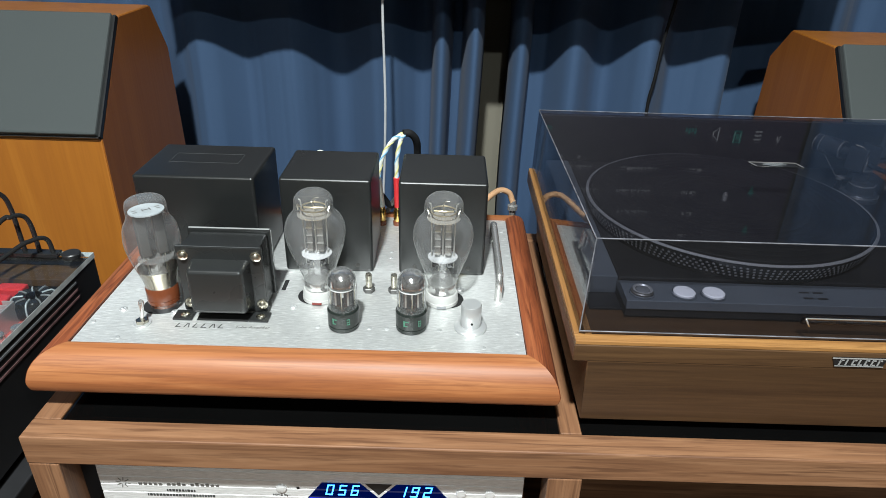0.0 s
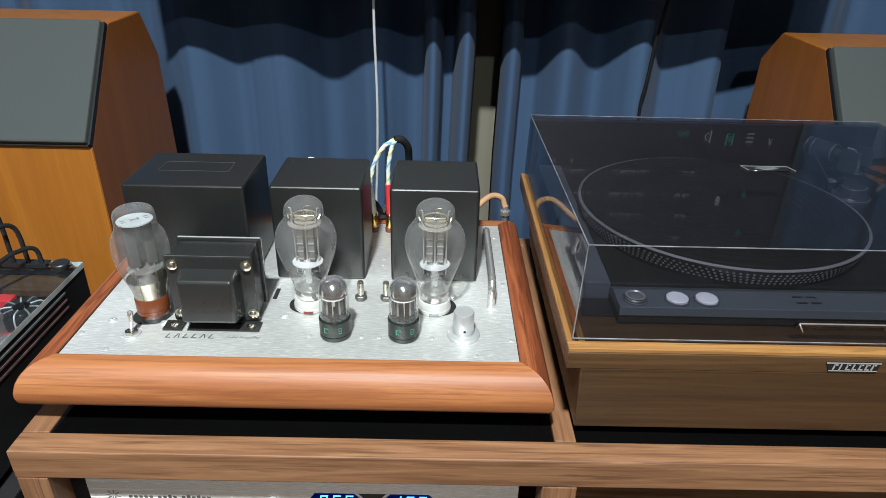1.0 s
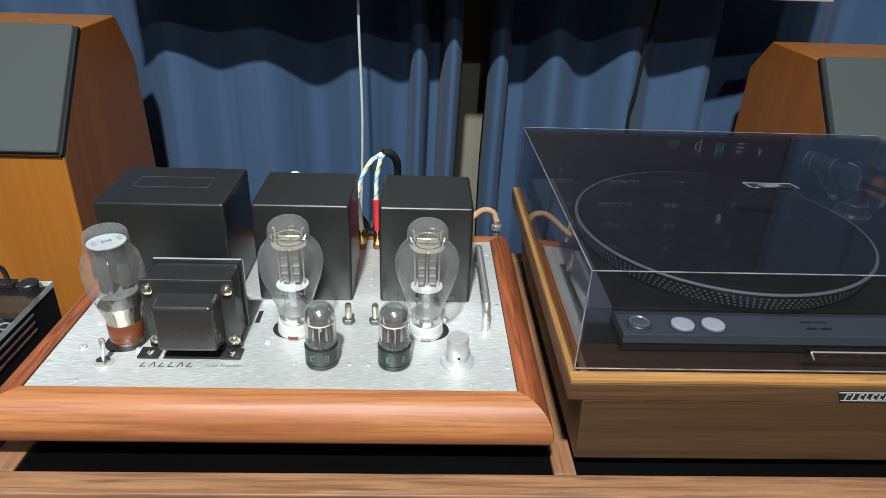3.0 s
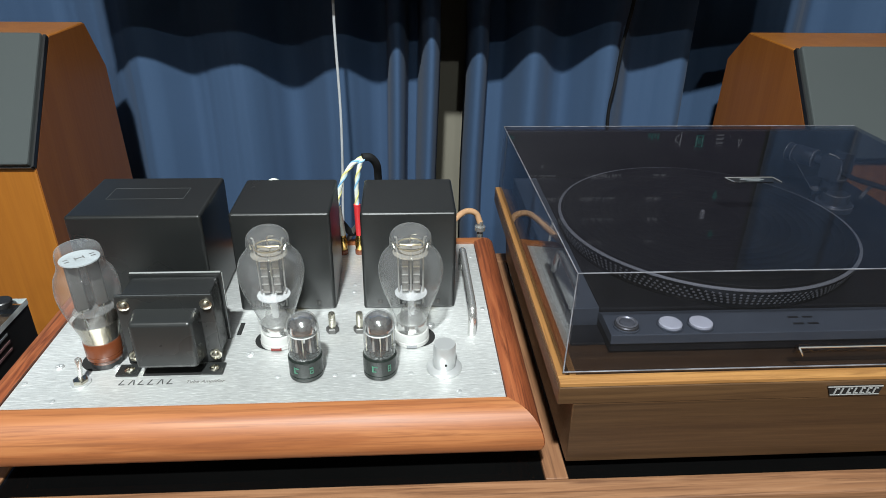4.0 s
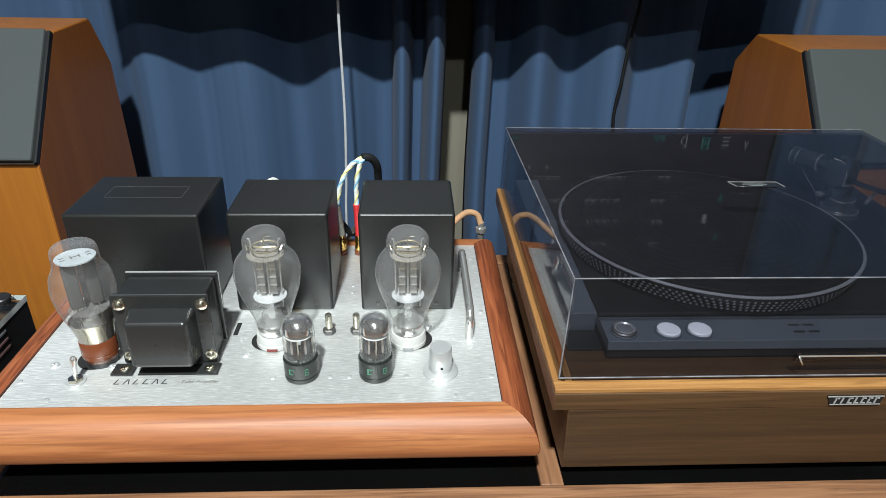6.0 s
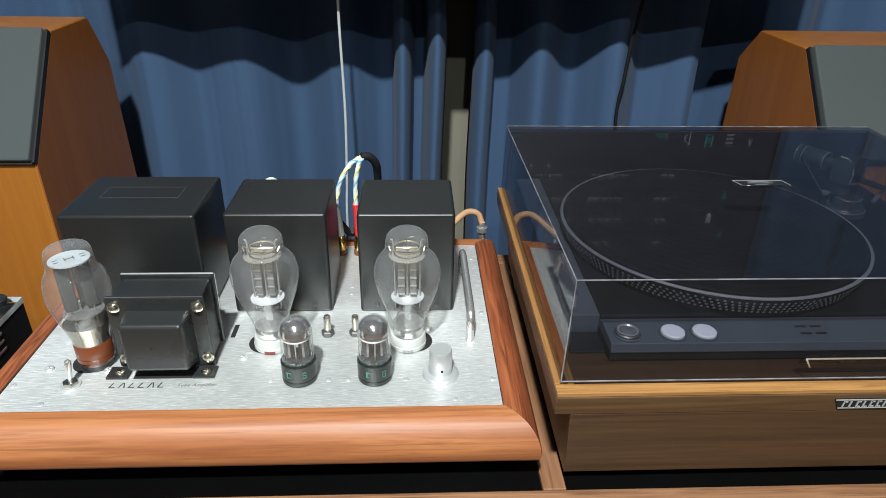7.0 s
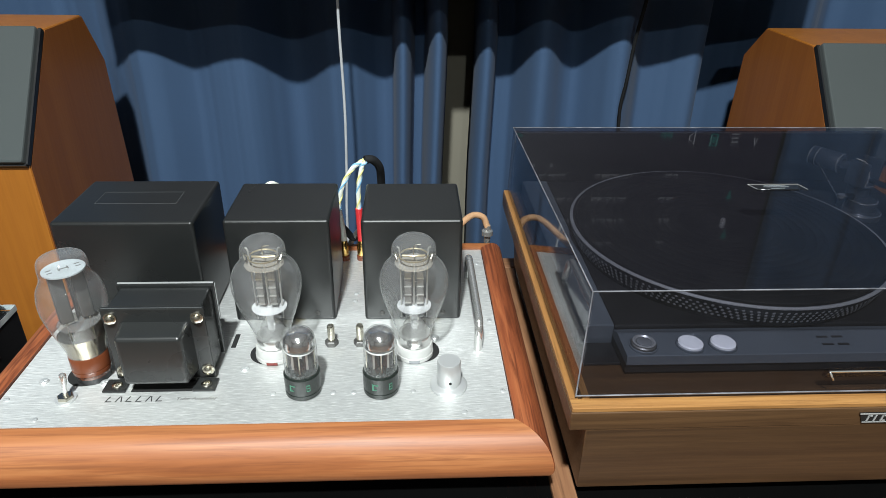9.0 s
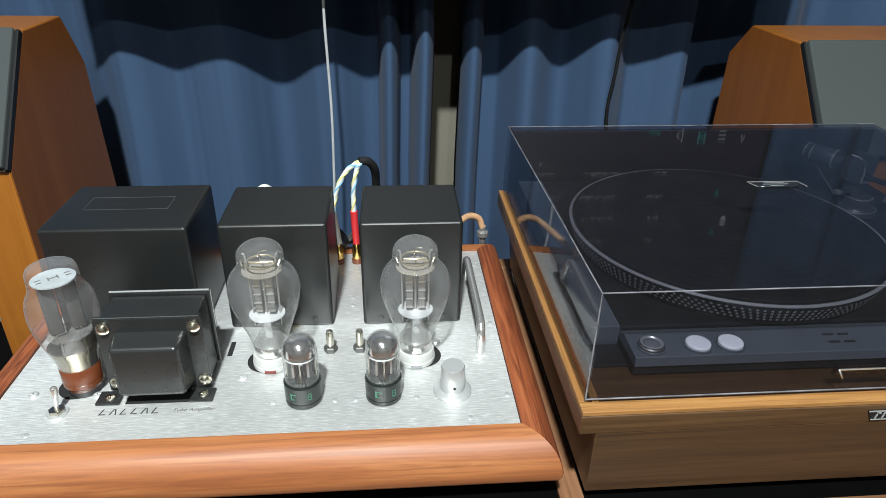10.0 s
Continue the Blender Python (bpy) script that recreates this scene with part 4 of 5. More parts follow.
# binding posts, plugs and cables behind the covers
for px, col in ((0.0755, red_plastic), (0.0545, nickel), (0.1720, red_plastic)):
    bp = thing("binding_post", "gold-plated speaker binding post", "terminal", (px, 0.284, PZ), "binding posts")
    part("collar", lathe([(0.0062, 0.0), (0.0062, 0.005), (0.005, 0.006), (0, 0.006)], 20, (px, 0.284, PZ)), bakelite, bp)
    part("barrel", lathe([(0.005, 0.006), (0.0056, 0.008), (0.0056, 0.020), (0.0046, 0.022), (0.0046, 0.026), (0, 0.026)], 20, (px, 0.284, PZ)), gold, bp)


def striped(name, label, pts, r):
    """A white twisted lead with yellow and blue tracers."""
    c = thing(name, label, "cable", pts[0], "speaker leads")
    part("jacket", rod(pts, r, 10, 8), cream, c)
    cps = smooth_profile(pts, 8)
    for phase, mat in ((0.0, yellow), (2.4, pale_blue)):
        path = []
        for i, p in enumerate(cps):
            d = (cps[min(i + 1, len(cps) - 1)] - cps[max(i - 1, 0)]).normalized()
            s = d.cross(Vector((0, 1, 0.05))).normalized()
            u = d.cross(s)
            a = i * 0.55 + phase
            path.append(p + (s * math.cos(a) + u * math.sin(a)) * r * 0.75)
        part("tracer", rod(path, r * 0.5, 6, smooth=False), mat, c)
    return c


pale_blue = plain("pale_blue_tracer", (0.20, 0.42, 0.62), 0.5, 0.0, 0.12, 120, 0.05)
yellow = plain("yellow_tracer", (0.66, 0.62, 0.24), 0.5, 0.0, 0.12, 120, 0.05)
red = thing("banana_plug", "red plastic banana plug in the gold post", "plug", (0.0755, 0.284, PZ + 0.026), "banana plugs")
part("sleeve", rod([(0.0755, 0.284, PZ + 0.026), (0.0750, 0.283, PZ + 0.045), (0.0745, 0.282, PZ + 0.068)], 0.0042, 12, 4), red_plastic, red)
blk = thing("banana_plug", "black plastic banana plug in the post", "plug", (0.0545, 0.284, PZ + 0.026), "banana plugs")
part("sleeve", rod([(0.0545, 0.284, PZ + 0.026), (0.053, 0.283, PZ + 0.045), (0.0505, 0.282, PZ + 0.066)], 0.0042, 12, 4), cream, blk)
striped("speaker_lead", "white twisted speaker lead with yellow and blue tracers", [(0.0745, 0.282, PZ + 0.068), (0.075, 0.282, PZ + 0.09), (0.079, 0.282, PZ + 0.115), (0.084, 0.283, PZ + 0.126)], 0.0025)
striped("speaker_lead", "white twisted speaker lead with yellow and blue tracers", [(0.0505, 0.282, PZ + 0.066), (0.056, 0.282, PZ + 0.092), (0.068, 0.282, PZ + 0.116), (0.083, 0.285, PZ + 0.1265)], 0.0025)
solo("cable", rod([(0.083, 0.286, PZ + 0.1265), (0.092, 0.290, PZ + 0.125), (0.099, 0.298, PZ + 0.113), (0.100, 0.31, PZ + 0.09), (0.100, 0.335, PZ + 0.02), (0.1, 0.35, PZ - 0.05), (0.1, 0.36, 0.70)], 0.0048, 12, 8),
     black_rubber, "thick black sleeved cable looping behind the covers", "cable", "speaker leads")
solo("cable", rod([(0.040, 0.27, PZ + 0.055), (0.052, 0.292, PZ + 0.040), (0.064, 0.305, PZ + 0.018), (0.075, 0.325, PZ + 0.012), (0.09, 0.345, PZ - 0.03), (0.09, 0.36, 0.70)], 0.0042, 12, 8),
     black_rubber, "black cable dropping over the back of the deck", "cable", "speaker leads")
solo("cable", rod([(0.078, 0.287, PZ + 0.040), (0.070, 0.300, PZ + 0.028), (0.060, 0.312, PZ + 0.008), (0.055, 0.345, PZ - 0.02), (0.05, 0.36, 0.70)], 0.0034, 12, 8),
     anode, "grey braided cable behind the deck", "cable", "speaker leads")
solo("cable", rod([(-0.034, 0.28, PZ + 0.045), (-0.034, 0.278, PZ + 0.087), (-0.027, 0.28, PZ + 0.0985), (-0.019, 0.285, PZ + 0.0975), (-0.012, 0.30, PZ + 0.076), (-0.012, 0.34, PZ), (-0.01, 0.36, 0.70)], 0.0027, 12, 6),
     cream, "white twisted lead showing over the covers", "cable", "speaker leads")
ant = thing("input_cable", "tan sleeved cable ending in a silver plug", "cable", (0.236, 0.362, 0.70))
part("sleeve", rod([(0.17, 0.31, 0.752), (0.192, 0.335, 0.764), (0.213, 0.355, 0.773), (0.229, 0.362, 0.768), (0.2355, 0.362, 0.754)], 0.0042, 12, 8), tan_sleeve, ant)
part("plug", lathe([(0.0035, -0.040), (0.0035, -0.012), (0.0045, -0.010), (0.0045, -0.002), (0.0075, 0.0), (0.0075, 0.006), (0.0045, 0.008), (0.0042, 0.014), (0, 0.014)], 20, (0.236, 0.362, 0.742)), chrome, ant, "silver screw-on plug")
part("lead", rod([(0.236, 0.362, 0.704), (0.236, 0.362, 0.693), (0.24, 0.37, 0.688), (0.25, 0.372, 0.688)], 0.003, 8, 4), black_rubber, ant)

# ---- digital converter on the shelf ----
DY = -0.030
dac = thing("digital_converter", "silver hi-fi digital converter with blue number displays on the shelf", "hi-fi unit", (0.008, 0.13, 0.52))
part("case", box(-0.205, 0.222, DY + 0.0125, 0.30, 0.530, 0.614, 0.001), black_paint, dac)
part("front_panel", box(-0.2105, 0.2275, DY, DY + 0.012, 0.527, 0.621, 0.0012), panel_metal, dac, "brushed silver front panel")
for fx in (-0.17, 0.19):
    for fy in (0.02, 0.26):
        part("foot", lathe([(0.018, 0), (0.018, 0.010), (0, 0.010)], 20, (fx, fy, 0.520)), black_rubber, dac)
for k in range(8):
    part("panel_rib", box(-0.2100, 0.2270, DY - 0.0006, DY + 0.0004, 0.5290 + 0.0112 * k, 0.5390 + 0.0112 * k, 0.0005), panel_metal, dac)


def display(poly):
    w = part("display_window", prism(poly, "y", DY - 0.0006, DY + 0.001), window_glow, dac, "blue glowing display")
    return w


dL = display([(0.020, 0.606), (0.060, 0.606), (0.086, 0.577), (0.000, 0.577)])
dR = display([(0.097, 0.606), (0.137, 0.606), (0.157, 0.577), (0.071, 0.577)])
part("display_divider", prism([(0.0645, 0.606), (0.0925, 0.606), (0.0785, 0.590)], "y", DY - 0.0008, DY + 0.001), black_plastic, dac)
part("display_band", box(0.006, 0.081, DY - 0.0012, DY - 0.0007, 0.5785, 0.5835), band_glow, dL)
part("display_band", box(0.077, 0.152, DY - 0.0012, DY - 0.0007, 0.5785, 0.5835), band_glow, dR)
SEG = {"0": "abcdef", "1": "bc", "2": "abged", "5": "afgcd", "6": "afgedc", "9": "abcdfg"}


def digit(ch, x, z, parent):
    w, h, t = 0.0080, 0.0150, 0.0019
    g = {"a": (0, w, h - t, h), "d": (0, w, 0, t), "g": (0, w, h / 2 - t / 2, h / 2 + t / 2), "f": (0, t, h / 2, h), "b": (w - t, w, h / 2, h), "e": (0, t, 0, h / 2), "c": (w - t, w, 0, h / 2)}
    bms = []
    for s in SEG[ch]:
        x0, x1, z0, z1 = g[s]
        bms.append(box(x + x0 + 0.0003, x + x1 - 0.0003, DY - 0.0012, DY - 0.0007, z + z0 + 0.0003, z + z1 - 0.0003))
    bm = join(*bms)
    for v in bm.verts:
        v.co.x += (v.co.z - z) * 0.22
    part("digit", bm, digit_glow, parent)


for k, ch in enumerate("056"):
    digit(ch, 0.0225 + 0.0130 * k, 0.5885, dL)
for k, ch in enumerate("192"):
    digit(ch, 0.0975 + 0.0130 * k, 0.5885, dR)
for kx in (0.1635, 0.193):
    part("button", moved(lathe([(0.0052, 0), (0.0052, 0.002), (0.0046, 0.0026), (0, 0.0026)], 24), Matrix.Translation((kx, DY, 0.5965)) @ pose(0, 0, 0, 90)), panel_metal, dac)
part("button", moved(lathe([(0.0055, 0), (0.0055, 0.002), (0.0046, 0.0026), (0, 0.0026)], 24), Matrix.Translation((-0.0225, DY, 0.596)) @ pose(0, 0, 0, 90)), panel_metal, dac)
part("pilot_hole", moved(lathe([(0.0017, 0), (0.0017, 0.0006), (0, 0.0006)], 14), Matrix.Translation((-0.005, DY, 0.597)) @ pose(0, 0, 0, 90)), hole_shade, dac)
part("printed_words", lettering("stand by", 0.0048, Matrix.Translation((-0.032, DY - 0.0009, 0.5855)) @ pose(0, 0, 0, 90)), ink, dac)
rb = random.Random(3)
x = -0.170
for word in (5, 4, 6):
    for k in range(word):
        part("printed_mark", box(x, x + 0.0034, DY - 0.0010, DY - 0.0002, 0.5955, 0.5985 + 0.0012 * (rb.random() > 0.7)), anode, dac)
        x += 0.0052
    x += 0.0035
for a in range(0, 360, 45):
    part("printed_mark", moved(box(0.0025, 0.0075, -0.0010, 0.0, -0.0004, 0.0004), Matrix.Translation((-0.186, DY, 0.598)) @ pose(0, 0, 0, 0, a + 12, 0)), anode, dac)
for x0, x1, z in ((-0.142, -0.113, 0.587), (-0.163, -0.095, 0.580)):
    x = x0
    while x < x1:
        w = rb.uniform(0.0012, 0.003)
        part("printed_mark", box(x, x + w, DY - 0.0010, DY - 0.0002, z, z + 0.003), ink, dac)
        x += w + 0.0009


# ---- turntable ----
TX0, TX1, TY0, TY1 = 0.255, 0.740, -0.046, 0.370
TZ = 0.803
tt = thing("turntable", "walnut direct-drive turntable under a closed smoked acrylic cover", "turntable", (0.495, 0.16, RT - 0.002))
plinth = box(TX0 + 0.0130, TX1 - 0.0130, TY0 + 0.0002, TY1 - 0.010, 0.6965, TZ - 0.02102)
for v in plinth.verts:
    # front and sides slope inwards to the bottom
    if v.co.z < 0.72:
        v.co.x += 0.007 if v.co.x < 0.5 else -0.007
        v.co.y += 0.021 if v.co.y < 0.1 else 0.0
bmesh.ops.bevel(plinth, geom=list(plinth.edges), offset=0.001, segments=2, affect="EDGES", profile=0.5)
part("plinth", plinth, walnut_x, tt, "dark walnut plinth")
part("top_board", box(TX0, TX1, TY0, TY1, TZ - 0.021, TZ - 0.0042, 0.0008), walnut_x, tt)
# pale edge strips round the top
part("edge_strip", box(TX0 + 0.0005, TX1 - 0.0005, TY0 + 0.0005, TY0 + 0.0120, TZ - 0.004, TZ, 0.0006), oak_x, tt, "pale oak edge strip")
part("edge_strip", box(TX0 + 0.0005, TX0 + 0.0075, TY0 + 0.0125, TY1 - 0.0005, TZ - 0.004, TZ, 0.0006), oak_y, tt, "pale oak edge strip")
part("edge_strip", box(TX0 + 0.0105, TX0 + 0.0165, TY0 + 0.0125, TY1 - 0.0005, TZ - 0.004, TZ + 0.0005, 0.0006), oak_y, tt, "pale oak edge strip")
part("edge_strip", box(TX1 - 0.0165, TX1 - 0.0005, TY0 + 0.0125, TY1 - 0.0005, TZ - 0.004, TZ, 0.0006), oak_y, tt, "pale oak edge strip")
part("deck_board", box(TX0 + 0.017, TX1 - 0.017, TY0 + 0.0125, TY1 - 0.0005, TZ - 0.004, TZ - 0.0008), walnut_x, tt)
for fx in (0.315, 0.675):
    for fy in (0.02, 0.31):
        part("foot", lathe([(0.022, 0), (0.024, 0.003), (0.024, 0.009), (0.020, 0.0134)], 24, (fx, fy, RT - 0.002)), black_rubber, tt)
deck = part("deck", box(0.3070, 0.7220, 0.0345, 0.352, TZ - 0.0006, 0.8225, 0.0015), black_plastic, tt, "dark metal deck")
part("deck_trim", box(0.2760, 0.3066, 0.0345, 0.352, TZ - 0.0006, 0.8228, 0.0008), slate, tt, "slate grey deck trim")
# low black strip in front of the deck
part("black_front_strip", box(0.2760, 0.705, 0.0060, 0.0342, TZ - 0.0006, 0.8050, 0.0006), black_plastic, tt)
bar = part("control_bar", prism([(-0.0085, 0.8135), (-0.0075, 0.8222), (0.0230, 0.8235), (0.0335, 0.8190), (0.0335, 0.8135)], "x", 0.3055, 0.6, 0.0006), slate, tt, "slate control bar with round buttons")
part("bar_foot", box(0.306, 0.596, -0.0065, 0.0330, 0.8052, 0.8133), black_plastic, tt)
for bx, mat, r in ((0.3220, anode, 0.0100), (0.3605, button_white, 0.0100), (0.3875, button_white, 0.0100)):
    by = 0.0050
    collar = part("button_collar", lathe([(r + 0.0002, 0), (r + 0.0016, 0), (r + 0.0016, 0.0016), (r + 0.0008, 0.0020), (r + 0.0002, 0.0008)], 32, (bx, by, 0.8225), closed=False), slate, tt)
    b = part("button", lathe([(r, 0.0002), (r, 0.0030), (r - 0.001, 0.0038), (0, 0.0040)], 32, (bx, by, 0.8225)), mat, tt, "round silver button" if mat is button_white else "ringed grey dial")
    if mat is anode:
        part("dial_ring", lathe([(0.0085, 0.0), (0.0092, 0.0010), (0.0078, 0.0014), (0.0066, 0.0004)], 32, (bx, by, 0.8264), closed=False), knob_metal, b)
        part("dial_face", lathe([(0.0062, 0.0), (0.0062, 0.0010), (0.0045, 0.0016), (0, 0.0016)], 28, (bx, by - 0.0006, 0.8264)), grey_part, b, "pale dial centre")
for k in range(4):
    x = 0.470 + 0.013 * (k % 2)
    part("printed_mark", box(x, x + 0.009, 0.002 + 0.010 * (k // 2), 0.004 + 0.010 * (k // 2), 0.8232, 0.8237), ink, tt)

PC = (0.4535, 0.1750)
PR = 0.1535
pl = part("platter", lathe([(0, 0.8228), (PR - 0.008, 0.8228), (PR - 0.007, 0.8262), (PR - 0.0005, 0.8415), (PR, 0.8440), (PR - 0.0018, 0.8455), (PR - 0.006, 0.8455), (0, 0.8450)], 96, (*PC, 0)), black_gloss, tt, "black platter with rows of strobe dots", 25)
part("rim", lathe([(PR - 0.0028, 0.8456), (PR - 0.0014, 0.8459), (PR + 0.0002, 0.8450), (PR + 0.0003, 0.8442), (PR - 0.0004, 0.8437)], 96, (*PC, 0), closed=False), knob_metal, pl, "polished aluminium rim")
mat_prof = [(0.004, 0.8452)]
for k in range(12):
    r = 0.03 + 0.0098 * k
    mat_prof += [(r, 0.8475), (r + 0.0085, 0.8475), (r + 0.0090, 0.8474), (r + 0.0096, 0.8474)]
mat_prof += [(PR - 0.0066, 0.8475), (PR - 0.0056, 0.8465), (PR - 0.0054, 0.8453)]
part("rubber_mat", lathe(mat_prof, 80, (*PC, 0), closed=False), black_rubber, pl, "ribbed black rubber mat")
part("spindle", lathe([(0.0030, 0.845), (0.0030, 0.852), (0.0018, 0.8545), (0, 0.8548)], 16, (*PC, 0)), chrome, tt)
# rows of raised dots on the rim
dots = bmesh.new()
for row in range(4):
    f = 0.16 + 0.24 * row
    r = (PR - 0.007) + 0.0065 * f + 0.0002
    z = 0.8262 + 0.0153 * f
    cnt = 176 - 6 * row
    for k in range(cnt):
        a = 2 * math.pi * (k + 0.5 * (row % 2)) / cnt
        if math.sin(a) > 0.45:
            continue
        n = Vector((math.cos(a), math.sin(a), -0.35)).normalized()
        s = Vector((-math.sin(a), math.cos(a), 0))
        u = n.cross(s)
        p = Vector((PC[0] + r * math.cos(a), PC[1] + r * math.sin(a), z))
        ring = [dots.verts.new(p + (s * math.cos(j * math.pi / 3) + u * math.sin(j * math.pi / 3)) * 0.00150) for j in range(6)]
        tipv = dots.verts.new(p + n * 0.0007)
        for j in range(6):
            dots.faces.new((ring[j], ring[(j + 1) % 6], tipv))
tagged(part("strobe_dots", dots, dot_grey, pl, "rows of small strobe dots"), kind="stuff")

# tonearm
AX, AY = 0.652, 0.264
AIM = Matrix.Translation((AX, AY, 0.0)) @ pose(0, 0, 0, 0, 0, 31)


def chrome_ring(r, m, parent, w=0.0009):
    part("chrome_ring", moved(lathe([(r - w, -w), (r + 0.0003, -w * 0.6), (r + 0.0005, w * 0.6), (r - w, w)], 40, closed=False), m), chrome, parent)


arm = part("tonearm_base", lathe([(0.022, 0.8222), (0.022, 0.828), (0.020, 0.831), (0.016, 0.832), (0.015, 0.842), (0.0, 0.842)], 40, (AX - 0.002, AY - 0.016, 0)), arm_grey, tt, "dark grey tonearm base")
chrome_ring(0.0217, Matrix.Translation((AX - 0.002, AY - 0.016, 0.8285)), arm)
chrome_ring(0.0150, Matrix.Translation((AX - 0.002, AY - 0.016, 0.8415)), arm)
tower = part("tonearm_tower", join(lathe([(0.012, 0.842), (0.012, 0.852), (0.0145, 0.854), (0.0145, 0.858), (0, 0.858)], 32, (AX, AY, 0)),
                                   moved(box(-0.017, -0.012, -0.012, 0.012, 0.856, 0.884, 0.002), AIM), moved(box(0.012, 0.017, -0.012, 0.012, 0.856, 0.884, 0.002), AIM)), arm_grey, tt, "dark grey tonearm gimbal")
chrome_ring(0.0150, Matrix.Translation((AX, AY, 0.8565)), tower)
part("gimbal_edge", moved(rod([(-0.0145, -0.012, 0.858), (-0.0150, -0.0125, 0.872), (-0.0145, -0.006, 0.884), (-0.0140, 0.006, 0.886)], 0.0011, 8, 5), AIM), chrome, tower)
part("gimbal_screw", moved(lathe([(0.0042, 0), (0.0042, 0.002), (0.003, 0.003), (0, 0.003)], 20), AIM @ Matrix.Translation((0.0172, 0, 0.872)) @ pose(0, 0, 0, 0, 90, 0)), knob_metal, tower)
tube = part("tonearm_tube", moved(rod([(0, 0.012, 0.866), (0.0, -0.03, 0.861), (0.012, -0.08, 0.858), (0.014, -0.12, 0.856), (-0.004, -0.175, 0.853)], 0.0030, 12, 8), AIM), black_gloss, tt, "glossy black S-shaped tonearm")
part("headshell", moved(box(-0.009, 0.009, -0.036, 0.0, -0.003, 0.003, 0.0015), AIM @ Matrix.Translation((-0.004, -0.173, 0.852)) @ pose(0, 0, 0, 4, 0, -18)), black_gloss, tube)
weight = part("counterweight", moved(lathe([(0.005, -0.012), (0.005, 0.0), (0.0100, 0.0), (0.0112, 0.002), (0.0112, 0.034), (0.0100, 0.036), (0.0, 0.036)], 36), AIM @ Matrix.Translation((0, 0.026, 0.871)) @ pose(0, 0, 0, -90)), arm_grey, tt, "dark grey counterweight with chrome rings")
for dd in (0.001, 0.027, 0.035):
    chrome_ring(0.0112, AIM @ Matrix.Translation((0, 0.026 + dd, 0.871)) @ pose(0, 0, 0, -90), weight)
part("weight_end", moved(lathe([(0.0, 0.0), (0.008, 0.0), (0.008, 0.0012), (0, 0.0016)], 28), AIM @ Matrix.Translation((0, 0.0621, 0.871)) @ pose(0, 0, 0, -90)), knob_metal, weight)
part("bias_thread", rod([(AX - 0.034, AY + 0.036, 0.868), (AX - 0.031, AY + 0.006, 0.852), (AX - 0.027, AY - 0.022, 0.836)], 0.0004, 6, 4), chrome, tt, "thin bias weight thread")
part("arm_rest", join(rod([(AX - 0.048, AY - 0.042, 0.8222), (AX - 0.048, AY - 0.042, 0.852), (AX - 0.044, AY - 0.043, 0.858), (AX - 0.036, AY - 0.044, 0.858)], 0.0036, 10, 4),
                      lathe([(0.010, 0.8222), (0.010, 0.826), (0, 0.827)], 20, (AX - 0.048, AY - 0.042, 0))), black_gloss, tt)
part("rest_cap", lathe([(0.0034, 0), (0.0042, 0.001), (0.0042, 0.004), (0.002, 0.005), (0, 0.005)], 16, (AX - 0.048, AY - 0.042, 0.8560)), chrome, tt)
part("lift_lever", rod([(AX + 0.012, AY - 0.040, 0.846), (AX + 0.024, AY - 0.030, 0.850), (AX + 0.040, AY - 0.018, 0.854)], 0.0022, 8, 4), chrome, tt)
for kx, ky in ((0.588, 0.230), (0.585, 0.290)):
    knob_post = part("small_knob", lathe([(0.005, 0.8222), (0.005, 0.834), (0.0040, 0.8352), (0, 0.8354)], 20, (kx, ky, 0)), black_gloss, tt)
    part("knob_cap", lathe([(0.0024, 0.8354), (0.0024, 0.8366), (0, 0.8368)], 14, (kx, ky, 0)), chrome, knob_post)

# smoked cover: five sheets with real thickness, the front and sides leaning in a little
CB, CT, CTH = 0.8052, 0.889, 0.003


def cover_shell():
    bm = bmesh.new()
    lo = [(0.2600, -0.0345), (0.7350, -0.0345), (0.7350, 0.368), (0.2600, 0.368)]
    hi = [(0.2672, -0.0175), (0.7310, -0.0175), (0.7310, 0.364), (0.2618, 0.364)]
    ring = []
    for (pts, z, ins) in ((lo, CB, 0), (hi, CT, 0), (hi, CT - CTH, CTH), (lo, CB, CTH)):
        cx, cy = 0.496, 0.165
        ring.append([bm.verts.new((x + (ins if x < cx else -ins), y + (ins if y < cy else -ins), z)) for x, y in pts])
    a, b, c, d = ring
    for i in range(4):
        j = (i + 1) % 4
        bm.faces.new((a[i], a[j], b[j], b[i]))
        bm.faces.new((c[i], c[j], d[j], d[i]))
        bm.faces.new((d[i], d[j], a[j], a[i]))
    bm.faces.new(b)
    bm.faces.new(c[::-1])
    bmesh.ops.recalc_face_normals(bm, faces=bm.faces)
    edges = [e for e in bm.edges if all(v in b for v in e.verts) or (e.verts[0] in a + b and e.verts[1] in a + b and abs(e.verts[0].co.z - e.verts[1].co.z) > 0.05)]
    bmesh.ops.bevel(bm, geom=edges, offset=0.0009, segments=2, affect="EDGES", profile=0.5)
    return bm


cov = part("dust_cover", cover_shell(), smoke, tt, "smoked acrylic dust cover", 1)
# added opaque panel: keeps speaker and curtain from showing through the rear sheet
part("view_blocker", box(0.2645, 0.7295, 0.3555, 0.3595, CB, CT - 0.0045, 0.0008), black_paint, cov, "added dark panel inside the cover, blocking the view through it")
